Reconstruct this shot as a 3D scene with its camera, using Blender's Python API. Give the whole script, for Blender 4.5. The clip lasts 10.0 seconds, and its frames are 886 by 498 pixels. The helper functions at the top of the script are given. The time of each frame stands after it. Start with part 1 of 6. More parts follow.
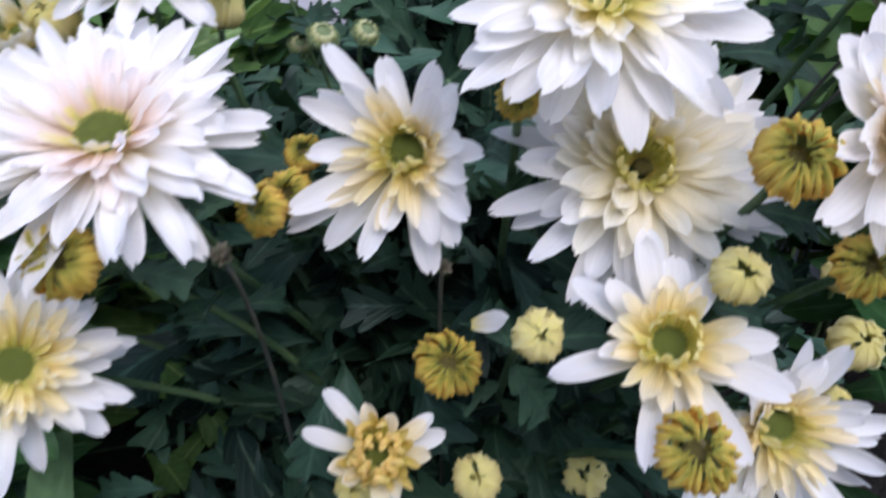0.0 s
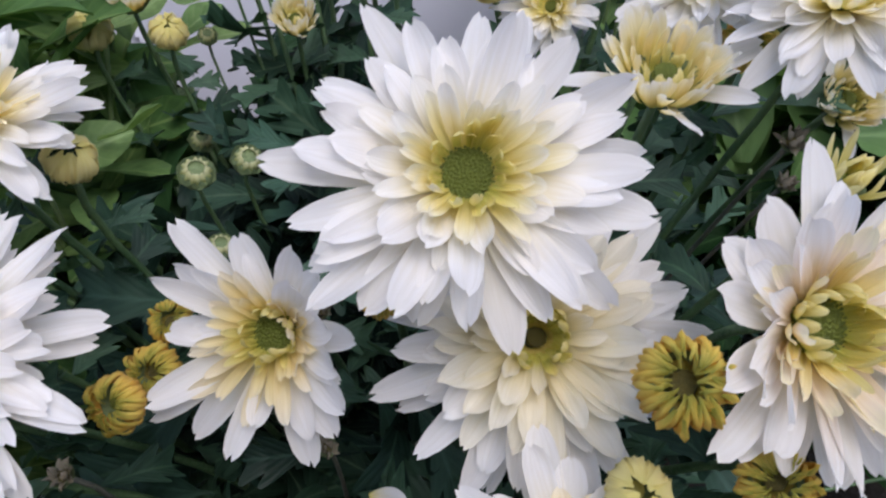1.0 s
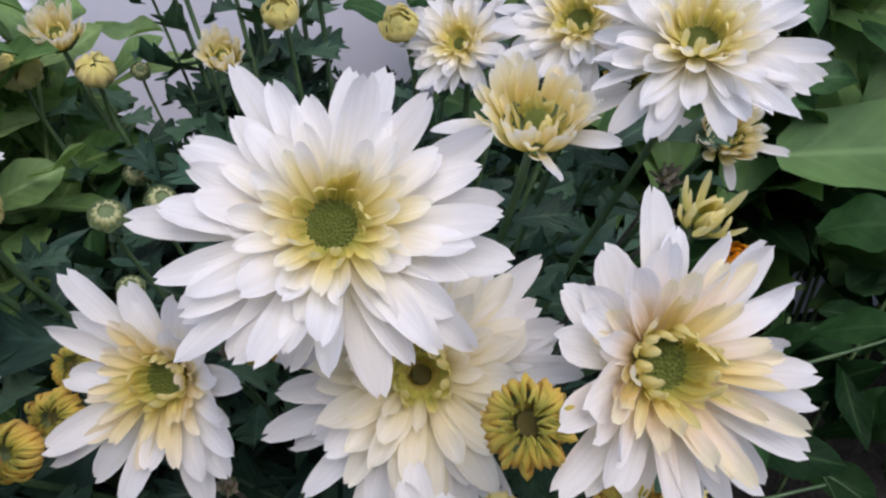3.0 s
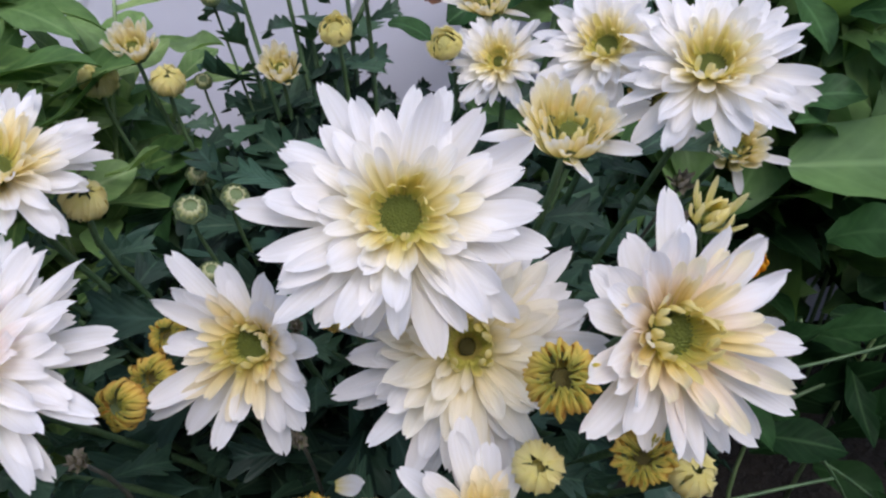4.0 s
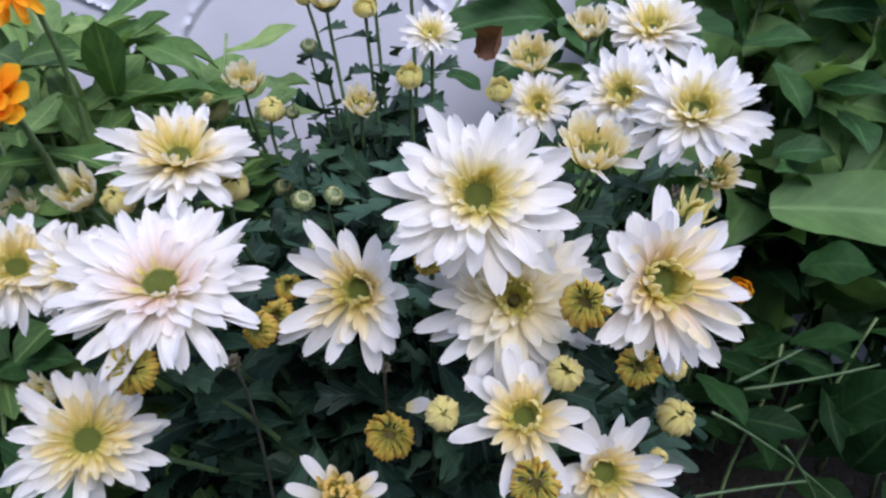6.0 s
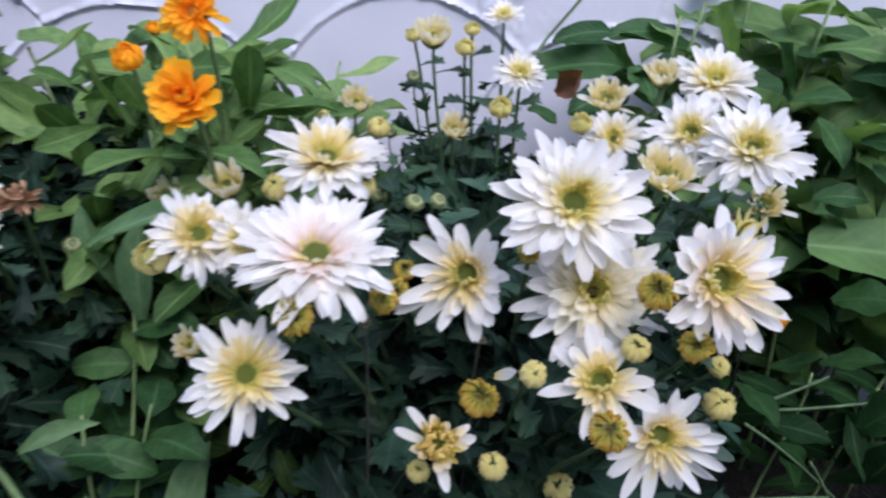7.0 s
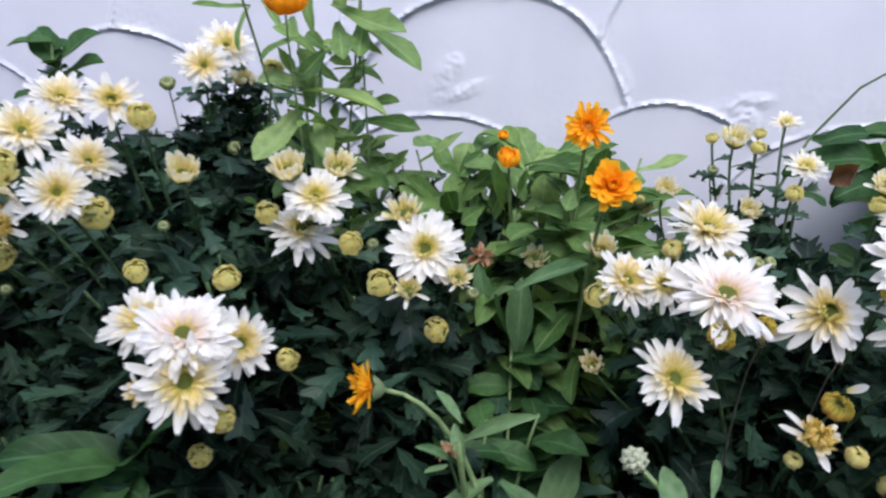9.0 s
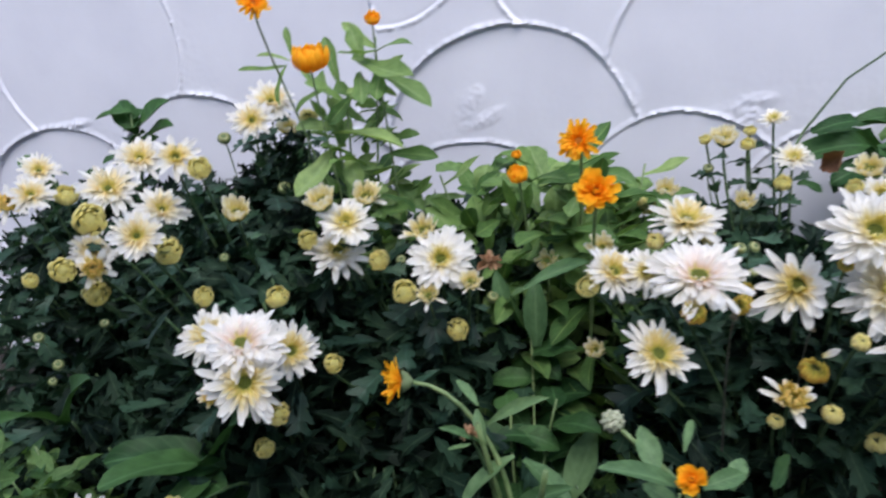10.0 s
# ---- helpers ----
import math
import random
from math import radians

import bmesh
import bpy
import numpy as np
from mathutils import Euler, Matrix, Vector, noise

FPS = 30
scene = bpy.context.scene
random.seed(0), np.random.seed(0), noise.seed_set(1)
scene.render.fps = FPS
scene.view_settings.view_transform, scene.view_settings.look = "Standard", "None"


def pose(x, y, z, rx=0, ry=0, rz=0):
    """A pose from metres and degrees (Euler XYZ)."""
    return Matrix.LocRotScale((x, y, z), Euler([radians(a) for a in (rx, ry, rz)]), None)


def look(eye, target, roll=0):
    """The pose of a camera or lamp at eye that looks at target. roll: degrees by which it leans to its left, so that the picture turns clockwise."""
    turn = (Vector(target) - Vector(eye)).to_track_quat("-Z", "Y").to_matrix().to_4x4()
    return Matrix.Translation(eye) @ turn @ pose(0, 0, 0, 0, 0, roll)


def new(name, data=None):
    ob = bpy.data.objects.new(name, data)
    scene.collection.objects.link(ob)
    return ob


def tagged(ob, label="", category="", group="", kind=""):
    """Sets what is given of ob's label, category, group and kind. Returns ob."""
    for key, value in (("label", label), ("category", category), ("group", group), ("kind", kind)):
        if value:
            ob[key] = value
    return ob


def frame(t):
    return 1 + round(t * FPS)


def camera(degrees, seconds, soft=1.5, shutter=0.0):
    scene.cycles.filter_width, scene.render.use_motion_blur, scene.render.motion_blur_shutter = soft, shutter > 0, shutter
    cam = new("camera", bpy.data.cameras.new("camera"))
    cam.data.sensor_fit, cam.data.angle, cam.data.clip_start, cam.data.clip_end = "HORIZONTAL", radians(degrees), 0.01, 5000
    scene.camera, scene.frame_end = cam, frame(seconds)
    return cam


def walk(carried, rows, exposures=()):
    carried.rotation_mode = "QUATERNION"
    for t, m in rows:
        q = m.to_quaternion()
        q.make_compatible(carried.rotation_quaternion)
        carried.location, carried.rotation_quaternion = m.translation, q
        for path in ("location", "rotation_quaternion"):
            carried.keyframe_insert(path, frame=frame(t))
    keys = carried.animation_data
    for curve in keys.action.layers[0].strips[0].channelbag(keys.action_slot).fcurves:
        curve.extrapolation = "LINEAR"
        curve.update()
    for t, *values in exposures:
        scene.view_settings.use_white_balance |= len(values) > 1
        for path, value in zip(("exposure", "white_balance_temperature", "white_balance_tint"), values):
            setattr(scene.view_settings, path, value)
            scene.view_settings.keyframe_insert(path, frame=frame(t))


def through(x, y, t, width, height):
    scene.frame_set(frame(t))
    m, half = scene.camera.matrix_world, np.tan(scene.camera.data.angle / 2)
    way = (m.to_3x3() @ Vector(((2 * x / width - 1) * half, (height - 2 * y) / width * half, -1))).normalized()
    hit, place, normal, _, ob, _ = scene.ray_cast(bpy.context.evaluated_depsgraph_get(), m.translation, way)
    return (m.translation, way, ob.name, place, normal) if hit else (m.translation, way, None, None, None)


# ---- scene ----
cam = camera(64.4, 10.0, 2.3, 0.4)
PATH = [
    (0, (0.045, 0.035, 0.542), (-0.021, 1.61, -0.689), 0.8),
    (0.5, (0.059, 0.072, 0.56), (0.061, 1.643, -0.678), -0.4),
    (1, (0.071, 0.085, 0.568), (0.094, 1.676, -0.644), -0.7),
    (1.5, (0.073, 0.089, 0.576), (0.109, 1.679, -0.637), -1.1),
    (2, (0.085, 0.093, 0.579), (0.149, 1.683, -0.633), -0.9),
    (2.5, (0.098, 0.094, 0.582), (0.158, 1.681, -0.634), -1.6),
    (2.7, (0.1, 0.09, 0.579), (0.183, 1.695, -0.612), -0.8),
    (3.8, (0.091, 0.061, 0.59), (0.123, 1.674, -0.592), -1.6),
    (4, (0.089, 0.051, 0.596), (0.11, 1.674, -0.573), -1.2),
    (4.5, (0.089, 0.032, 0.599), (0.112, 1.67, -0.547), -1.0),
    (5, (0.085, 0.005, 0.601), (0.099, 1.673, -0.502), -0.4),
    (5.2, (0.081, -0.005, 0.601), (0.089, 1.667, -0.496), -0.2),
    (6.3, (0.058, -0.069, 0.629), (0.042, 1.666, -0.366), 2.4),
    (6.5, (0.053, -0.086, 0.633), (0.02, 1.662, -0.339), 2.8),
    (7, (0.027, -0.129, 0.637), (-0.059, 1.63, -0.312), 4.7),
    (7.5, (-0.041, -0.19, 0.645), (-0.262, 1.595, -0.231), 6.2),
    (8, (-0.112, -0.246, 0.647), (-0.36, 1.578, -0.134), 6.2),
    (8.5, (-0.163, -0.292, 0.66), (-0.461, 1.541, -0.082), 4.9),
    (9, (-0.18, -0.336, 0.675), (-0.554, 1.485, -0.063), 2.0),
    (9.5, (-0.173, -0.396, 0.69), (-0.685, 1.388, -0.054), -1.1),
    (10, (-0.092, -0.416, 0.694), (-0.688, 1.374, 0.031), -4.9),
]
EXPOSURES = [(0, 1.51, 6100, 18), (0.6, 1.17, 6430, 16), (2.5, 1.17, 6580, 17), (4, 1.23, 6400, 18), (5, 1.28, 6300, 18), (6.5, 1.39, 6130, 18), (7.5, 1.49, 6150, 16), (8, 1.55, 6350, 14), (9.5, 1.57, 6550, 12), (10, 1.38, 6600, 11)]
walk(cam, [(t, look(eye, target, roll)) for t, eye, target, roll in PATH], EXPOSURES)

# ---- light ----
world = bpy.data.worlds.new("sky")
scene.world = world
world.use_nodes = True
sky = world.node_tree.nodes.new("ShaderNodeTexSky")
sky.sky_type = "NISHITA"
sky.sun_disc = False
sky.sun_elevation = radians(60)
sky.sun_rotation = radians(160)
background = world.node_tree.nodes["Background"]
background.inputs["Strength"].default_value = 0.15
world.node_tree.links.new(sky.outputs["Color"], background.inputs["Color"])
sun_data = bpy.data.lights.new("sun", "SUN")
sun_data.energy, sun_data.angle, sun_data.color = 1.4, radians(50), (1.0, 0.975, 0.95)
sun = new("sun", sun_data)
sun.matrix_world = look((0.5, -1.3, 3.1), (-0.1, 0.3, 0.3))


# ---- materials ----
def nodes_of(name):
    mat = bpy.data.materials.new(name)
    mat.use_nodes = True
    nt = mat.node_tree
    return mat, nt, nt.nodes["Principled BSDF"], nt.nodes["Material Output"]


def node(nt, kind, **values):
    n = nt.nodes.new(kind)
    for key, value in values.items():
        n.inputs[key.replace("_", " ")].default_value = value
    return n


def ramp(nt, fac, stops):
    r = nt.nodes.new("ShaderNodeValToRGB")
    els = r.color_ramp.elements
    while len(els) < len(stops):
        els.new(0.5)
    for el, (pos, col) in zip(els, stops):
        el.position, el.color = pos, (*col, 1)
    nt.links.new(fac, r.inputs["Fac"])
    return r.outputs["Color"]


def mixed(nt, kind, fac, a, b):
    m = nt.nodes.new("ShaderNodeMix")
    m.data_type, m.blend_type = "RGBA", kind
    for sock, value in ((m.inputs[0], fac), (m.inputs[6], a), (m.inputs[7], b)):
        if isinstance(value, bpy.types.NodeSocket):
            nt.links.new(value, sock)
        else:
            sock.default_value = value if isinstance(value, float) else (*value, 1)
    return m.outputs[2]


def petal_material(name, stops, rough=0.6, through=0.55, vary=0.1, tint=(0.95, 0.86, 0.72)):
    """Colour runs from a petal's base to its tip, with fine lengthwise veins; thin enough to let light through."""
    mat, nt, bsdf, out = nodes_of(name)
    tc = nt.nodes.new("ShaderNodeTexCoord")
    sep = nt.nodes.new("ShaderNodeSeparateXYZ")
    nt.links.new(tc.outputs["UV"], sep.inputs[0])
    info = nt.nodes.new("ShaderNodeObjectInfo")
    geo = nt.nodes.new("ShaderNodeNewGeometry")
    both = nt.nodes.new("ShaderNodeMath")
    both.operation = "ADD"
    nt.links.new(info.outputs["Random"], both.inputs[0])
    nt.links.new(geo.outputs["Random Per Island"], both.inputs[1])
    chance = nt.nodes.new("ShaderNodeMath")
    chance.operation = "FRACT"
    nt.links.new(both.outputs[0], chance.inputs[0])
    shift = node(nt, "ShaderNodeCombineXYZ")
    for axis in "XYZ":
        nt.links.new(chance.outputs[0], shift.inputs[axis])
    grow = nt.nodes.new("ShaderNodeVectorMath")
    grow.operation = "SCALE"
    grow.inputs["Scale"].default_value = 40.0
    nt.links.new(shift.outputs[0], grow.inputs[0])
    moved = nt.nodes.new("ShaderNodeVectorMath")
    moved.operation = "ADD"
    stretch = node(nt, "ShaderNodeMapping", Scale=(1.3, 7.0, 1.0))
    nt.links.new(tc.outputs["UV"], stretch.inputs["Vector"])
    nt.links.new(stretch.outputs[0], moved.inputs[0])
    nt.links.new(grow.outputs[0], moved.inputs[1])
    vein = node(nt, "ShaderNodeTexNoise", Scale=1.4, Detail=3.0)
    nt.links.new(moved.outputs[0], vein.inputs["Vector"])
    blur = node(nt, "ShaderNodeMath")
    blur.operation = "MULTIPLY_ADD"
    blur.inputs[1].default_value = 0.34
    nt.links.new(vein.outputs["Fac"], blur.inputs[0])
    less = nt.nodes.new("ShaderNodeMath")
    less.operation = "SUBTRACT"
    less.inputs[1].default_value = 0.17
    nt.links.new(sep.outputs["X"], less.inputs[0])
    nt.links.new(less.outputs[0], blur.inputs[2])
    base = ramp(nt, blur.outputs[0], stops)
    veins = ramp(nt, vein.outputs["Fac"], [(0.3, (0.9, 0.89, 0.86)), (0.62, (1, 1, 1))])
    col = mixed(nt, "MULTIPLY", 0.7, base, veins)
    odd = nt.nodes.new("ShaderNodeMath")
    odd.operation = "MULTIPLY"
    odd.inputs[1].default_value = vary * 2
    nt.links.new(chance.outputs[0], odd.inputs[0])
    col = mixed(nt, "MULTIPLY", odd.outputs[0], col, tint)
    nt.links.new(col, bsdf.inputs["Base Color"])
    bsdf.inputs["Roughness"].default_value = rough
    bsdf.inputs["Specular IOR Level"].default_value = 0.25
    bump = node(nt, "ShaderNodeBump", Strength=0.3, Distance=0.0006)
    nt.links.new(vein.outputs["Fac"], bump.inputs["Height"])
    nt.links.new(bump.outputs[0], bsdf.inputs["Normal"])
    thin = nt.nodes.new("ShaderNodeBsdfTranslucent")
    nt.links.new(col, thin.inputs["Color"])
    nt.links.new(bump.outputs[0], thin.inputs["Normal"])
    mix = nt.nodes.new("ShaderNodeMixShader")
    mix.inputs[0].default_value = through
    nt.links.new(bsdf.outputs[0], mix.inputs[1])
    nt.links.new(thin.outputs[0], mix.inputs[2])
    nt.links.new(mix.outputs[0], out.inputs["Surface"])
    return mat


def leaf_material(name, dark, light, rib, rough=0.42, through=0.25, gloss=0.5):
    """A leaf with a pale midrib, slanting side veins, and blotches; each leaf takes its own tone."""
    mat, nt, bsdf, out = nodes_of(name)
    tc = nt.nodes.new("ShaderNodeTexCoord")

    def sums(kind, a, b):
        n = nt.nodes.new("ShaderNodeMath")
        n.operation = kind
        for sock, value in zip(n.inputs, (a, b)):
            if isinstance(value, float):
                sock.default_value = value
            else:
                nt.links.new(value, sock)
        return n.outputs[0]

    rnd = sums("FRACT", sums("ADD", nt.nodes.new("ShaderNodeObjectInfo").outputs["Random"], nt.nodes.new("ShaderNodeNewGeometry").outputs["Random Per Island"]), 0.0)
    tone = mixed(nt, "MIX", sums("POWER", rnd, 1.8), dark, light)
    sep = nt.nodes.new("ShaderNodeSeparateXYZ")
    nt.links.new(tc.outputs["UV"], sep.inputs[0])
    place = nt.nodes.new("ShaderNodeCombineXYZ")
    nt.links.new(sums("ADD", sums("MULTIPLY", sep.outputs["X"], 2.0), sums("MULTIPLY", rnd, 50.0)), place.inputs[0])
    nt.links.new(sep.outputs["Y"], place.inputs[1])
    blotch = node(nt, "ShaderNodeTexNoise", Scale=2.6, Detail=5.0)
    nt.links.new(place.outputs[0], blotch.inputs["Vector"])
    col = mixed(nt, "MULTIPLY", 0.9, tone, ramp(nt, blotch.outputs["Fac"], [(0.3, (0.62, 0.66, 0.6)), (0.7, (1.22, 1.18, 1.1))]))
    side = sums("ABSOLUTE", sums("SUBTRACT", sep.outputs["Y"], 0.5), 0.0)
    ribs = ramp(nt, side, [(0.0, (0.7, 0.7, 0.7)), (0.03, (0.45, 0.45, 0.45)), (0.06, (0, 0, 0))])
    row = nt.nodes.new("ShaderNodeCombineXYZ")
    nt.links.new(sums("SUBTRACT", sep.outputs["X"], sums("MULTIPLY", side, 0.5)), row.inputs[0])
    wave = node(nt, "ShaderNodeTexWave", Scale=2.3, Distortion=0.6)
    nt.links.new(row.outputs[0], wave.inputs["Vector"])
    branch = ramp(nt, wave.outputs["Fac"], [(0.75, (0, 0, 0)), (1.0, (0.12, 0.12, 0.12))])
    col = mixed(nt, "MIX", mixed(nt, "LIGHTEN", 1.0, ribs, branch), col, rib)
    nt.links.new(col, bsdf.inputs["Base Color"])
    bump = node(nt, "ShaderNodeBump", Strength=0.4, Distance=0.0012)
    nt.links.new(sums("SUBTRACT", blotch.outputs["Fac"], sums("MULTIPLY", wave.outputs["Fac"], 0.3)), bump.inputs["Height"])
    nt.links.new(bump.outputs[0], bsdf.inputs["Normal"])
    bsdf.inputs["Roughness"].default_value = rough
    bsdf.inputs["Specular IOR Level"].default_value = gloss
    thin = nt.nodes.new("ShaderNodeBsdfTranslucent")
    nt.links.new(mixed(nt, "MULTIPLY", 1.0, col, (1.3, 1.4, 0.7)), thin.inputs["Color"])
    mix = nt.nodes.new("ShaderNodeMixShader")
    mix.inputs[0].default_value = through
    nt.links.new(bsdf.outputs[0], mix.inputs[1])
    nt.links.new(thin.outputs[0], mix.inputs[2])
    nt.links.new(mix.outputs[0], out.inputs["Surface"])
    return mat


def rough_material(name, dark, light, scale, rough=0.6, strength=0.5, distance=0.002, fine=0.0):
    mat, nt, bsdf, out = nodes_of(name)
    tc = nt.nodes.new("ShaderNodeTexCoord")
    big = node(nt, "ShaderNodeTexNoise", Scale=scale, Detail=6.0)
    nt.links.new(tc.outputs["Object"], big.inputs["Vector"])
    nt.links.new(ramp(nt, big.outputs["Fac"], [(0.35, dark), (0.65, light)]), bsdf.inputs["Base Color"])
    grain = node(nt, "ShaderNodeTexNoise", Scale=fine or scale * 6, Detail=5.0)
    nt.links.new(tc.outputs["Object"], grain.inputs["Vector"])
    bump = node(nt, "ShaderNodeBump", Strength=strength, Distance=distance)
    nt.links.new(grain.outputs["Fac"], bump.inputs["Height"])
    nt.links.new(bump.outputs[0], bsdf.inputs["Normal"])
    bsdf.inputs["Roughness"].default_value = rough
    return mat


WHITE = (0.93, 0.925, 0.925)
CREAM = (0.93, 0.88, 0.7)
YELLOW = (0.82, 0.72, 0.2)
LEMON = (0.74, 0.72, 0.16)
petal_outer = petal_material("white_petal", [(0.0, YELLOW), (0.28, CREAM), (0.5, (0.935, 0.92, 0.87)), (0.75, WHITE)])
petal_mid = petal_material("white_petal_with_yellow_base", [(0.0, YELLOW), (0.3, (0.88, 0.8, 0.44)), (0.56, (0.93, 0.89, 0.75)), (0.82, (0.94, 0.925, 0.88))])
petal_inner = petal_material("yellow_petal_with_cream_tip", [(0.0, (0.55, 0.56, 0.12)), (0.5, (0.84, 0.76, 0.28)), (1.0, (0.92, 0.85, 0.46))])
petal_heart = petal_material("cream_petal_with_yellow_throat", [(0.0, (0.74, 0.68, 0.2)), (0.42, (0.88, 0.79, 0.38)), (0.7, (0.93, 0.86, 0.58)), (1.0, (0.94, 0.91, 0.79))])
petal_rose = petal_material("rosy_petal_with_yellow_tip", [(0.0, (0.74, 0.66, 0.2)), (0.3, (0.9, 0.77, 0.52)), (0.65, (0.94, 0.85, 0.74)), (0.9, (0.94, 0.87, 0.64))])
petal_blush = petal_material("blush_petal", [(0.0, YELLOW), (0.2, (0.84, 0.68, 0.54)), (0.5, (0.92, 0.82, 0.77)), (0.85, (0.935, 0.9, 0.89))])
petal_flush = petal_material("white_petal_with_rosy_base", [(0.0, YELLOW), (0.3, (0.88, 0.76, 0.56)), (0.6, (0.93, 0.87, 0.83)), (0.9, WHITE)])
petal_ivory = petal_material("ivory_petal", [(0.0, LEMON), (0.3, (0.92, 0.86, 0.62)), (0.8, (0.94, 0.91, 0.8))])
petal_peach = petal_material("peach_petal", [(0.0, YELLOW), (0.4, (0.9, 0.77, 0.42)), (1.0, (0.95, 0.88, 0.72))])
petal_apricot = petal_material("apricot_petal", [(0.0, (0.74, 0.66, 0.16)), (0.5, (0.89, 0.76, 0.36)), (1.0, (0.94, 0.86, 0.62))])
petal_gold = petal_material("golden_petal", [(0.0, (0.56, 0.56, 0.12)), (0.45, (0.84, 0.71, 0.2)), (0.8, (0.89, 0.74, 0.28)), (1.0, (0.86, 0.64, 0.26))], tint=(0.92, 0.8, 0.6), vary=0.25)
petal_bowl = petal_material("cupped_cream_petal", [(0.0, (0.72, 0.66, 0.16)), (0.45, (0.88, 0.78, 0.36)), (0.8, (0.93, 0.87, 0.62)), (1.0, (0.95, 0.93, 0.86))])
petal_claw = petal_material("incurved_golden_petal", [(0.0, (0.5, 0.5, 0.14)), (0.25, (0.85, 0.56, 0.2)), (0.5, (0.88, 0.65, 0.18)), (0.8, (0.76, 0.64, 0.15)), (1.0, (0.28, 0.3, 0.05))], tint=(0.95, 0.82, 0.62), vary=0.25)
petal_bud = petal_material("pale_yellow_bud_petal", [(0.0, (0.5, 0.54, 0.2)), (0.25, (0.84, 0.79, 0.42)), (0.7, (0.89, 0.82, 0.44)), (1.0, (0.78, 0.73, 0.3))], tint=(0.94, 0.88, 0.62), vary=0.2)
petal_green = petal_material("greenish_floret", [(0.0, (0.35, 0.42, 0.12)), (0.6, (0.66, 0.68, 0.38)), (1.0, (0.74, 0.74, 0.5))])
petal_orange = petal_material("orange_petal", [(0.0, (0.97, 0.38, 0.01)), (0.5, (1.0, 0.48, 0.014)), (1.0, (1.0, 0.56, 0.03))], tint=(1.0, 0.85, 0.6), through=0.5)
petal_withered = petal_material("withered_petal", [(0.0, (0.34, 0.24, 0.12)), (1.0, (0.55, 0.34, 0.22))], through=0.15)
petal_dried = petal_material("dried_petal", [(0.0, (0.12, 0.12, 0.08)), (1.0, (0.26, 0.23, 0.18))], through=0.1)
disc_green = rough_material("green_disc", (0.07, 0.1, 0.012), (0.22, 0.26, 0.04), 300, 0.6)
disc_dark = rough_material("dark_disc", (0.03, 0.035, 0.01), (0.16, 0.13, 0.03), 300, 0.7)
disc_olive = rough_material("olive_disc", (0.42, 0.4, 0.12), (0.62, 0.57, 0.22), 300, 0.6)
disc_brown = rough_material("orange_brown_disc", (0.4, 0.12, 0.01), (0.7, 0.3, 0.03), 300, 0.7)
calyx_green = rough_material("calyx_green", (0.1, 0.16, 0.07), (0.22, 0.28, 0.13), 120, 0.55)
seed_pale = rough_material("pale_green_seed_head", (0.28, 0.31, 0.2), (0.44, 0.45, 0.32), 150, 0.6)
stem_green = rough_material("green_stem", (0.035, 0.08, 0.03), (0.08, 0.14, 0.055), 60, 0.5)
stem_pale = rough_material("pale_green_stem", (0.1, 0.17, 0.06), (0.19, 0.27, 0.11), 60, 0.5)
stem_dark = rough_material("dark_purple_stem", (0.03, 0.035, 0.03), (0.08, 0.08, 0.06), 60, 0.5)
leaf_mum = leaf_material("chrysanthemum_leaf", (0.007, 0.022, 0.016), (0.041, 0.095, 0.063), (0.046, 0.096, 0.068), 0.48, 0.13, gloss=0.22)
# leaf_mum darkened: the shade inside the bushes is put into the colour
leaf_mum_shaded = leaf_material("shaded_chrysanthemum_foliage", (0.004, 0.012, 0.009), (0.026, 0.062, 0.038), (0.06, 0.1, 0.06), 0.6, 0.12, gloss=0.1)
leaf_cal_fill = leaf_material("calendula_foliage", (0.055, 0.125, 0.038), (0.16, 0.27, 0.09), (0.2, 0.3, 0.1), 0.55, gloss=0.2)
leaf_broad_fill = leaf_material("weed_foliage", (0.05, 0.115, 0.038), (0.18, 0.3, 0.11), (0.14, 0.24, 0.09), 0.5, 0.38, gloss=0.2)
leaf_cal = leaf_material("calendula_leaf", (0.12, 0.215, 0.075), (0.27, 0.38, 0.15), (0.27, 0.37, 0.17), 0.55, 0.3, gloss=0.22)
leaf_soft = leaf_material("downy_leaf", (0.08, 0.165, 0.075), (0.17, 0.28, 0.14), (0.15, 0.25, 0.12), 0.55, 0.25, gloss=0.22)
leaf_young = leaf_material("young_chrysanthemum_foliage", (0.02, 0.052, 0.034), (0.07, 0.14, 0.085), (0.07, 0.14, 0.08), 0.5, 0.2, gloss=0.25)
leaf_dock = leaf_material("dock_leaf", (0.02, 0.06, 0.022), (0.058, 0.135, 0.045), (0.08, 0.17, 0.07), 0.5, 0.2, gloss=0.14)
leaf_broad = leaf_material("broad_green_leaf", (0.085, 0.18, 0.06), (0.22, 0.35, 0.14), (0.2, 0.33, 0.13), 0.48, 0.38, gloss=0.22)
# leaf_broad again, with the shade low in the bed mixed into its colour
leaf_shaded = leaf_material("shaded_broad_leaf", (0.006, 0.021, 0.007), (0.018, 0.052, 0.016), (0.03, 0.07, 0.024), 0.55, 0.12, gloss=0.05)
leaf_dry = leaf_material("dry_brown_leaf", (0.2, 0.09, 0.05), (0.3, 0.13, 0.08), (0.25, 0.12, 0.08), 0.7, 0.1)
# soil tone lowered so that it carries the shade of the dense plants
soil = rough_material("shade_darkened_soil", (0.006, 0.005, 0.004), (0.019, 0.015, 0.011), 14, 0.95, 1.0, 0.01, 120)
plaster = rough_material("white_plaster", (0.6, 0.605, 0.69), (0.655, 0.66, 0.74), 7, 0.55, 0.2, 0.0008, 90)


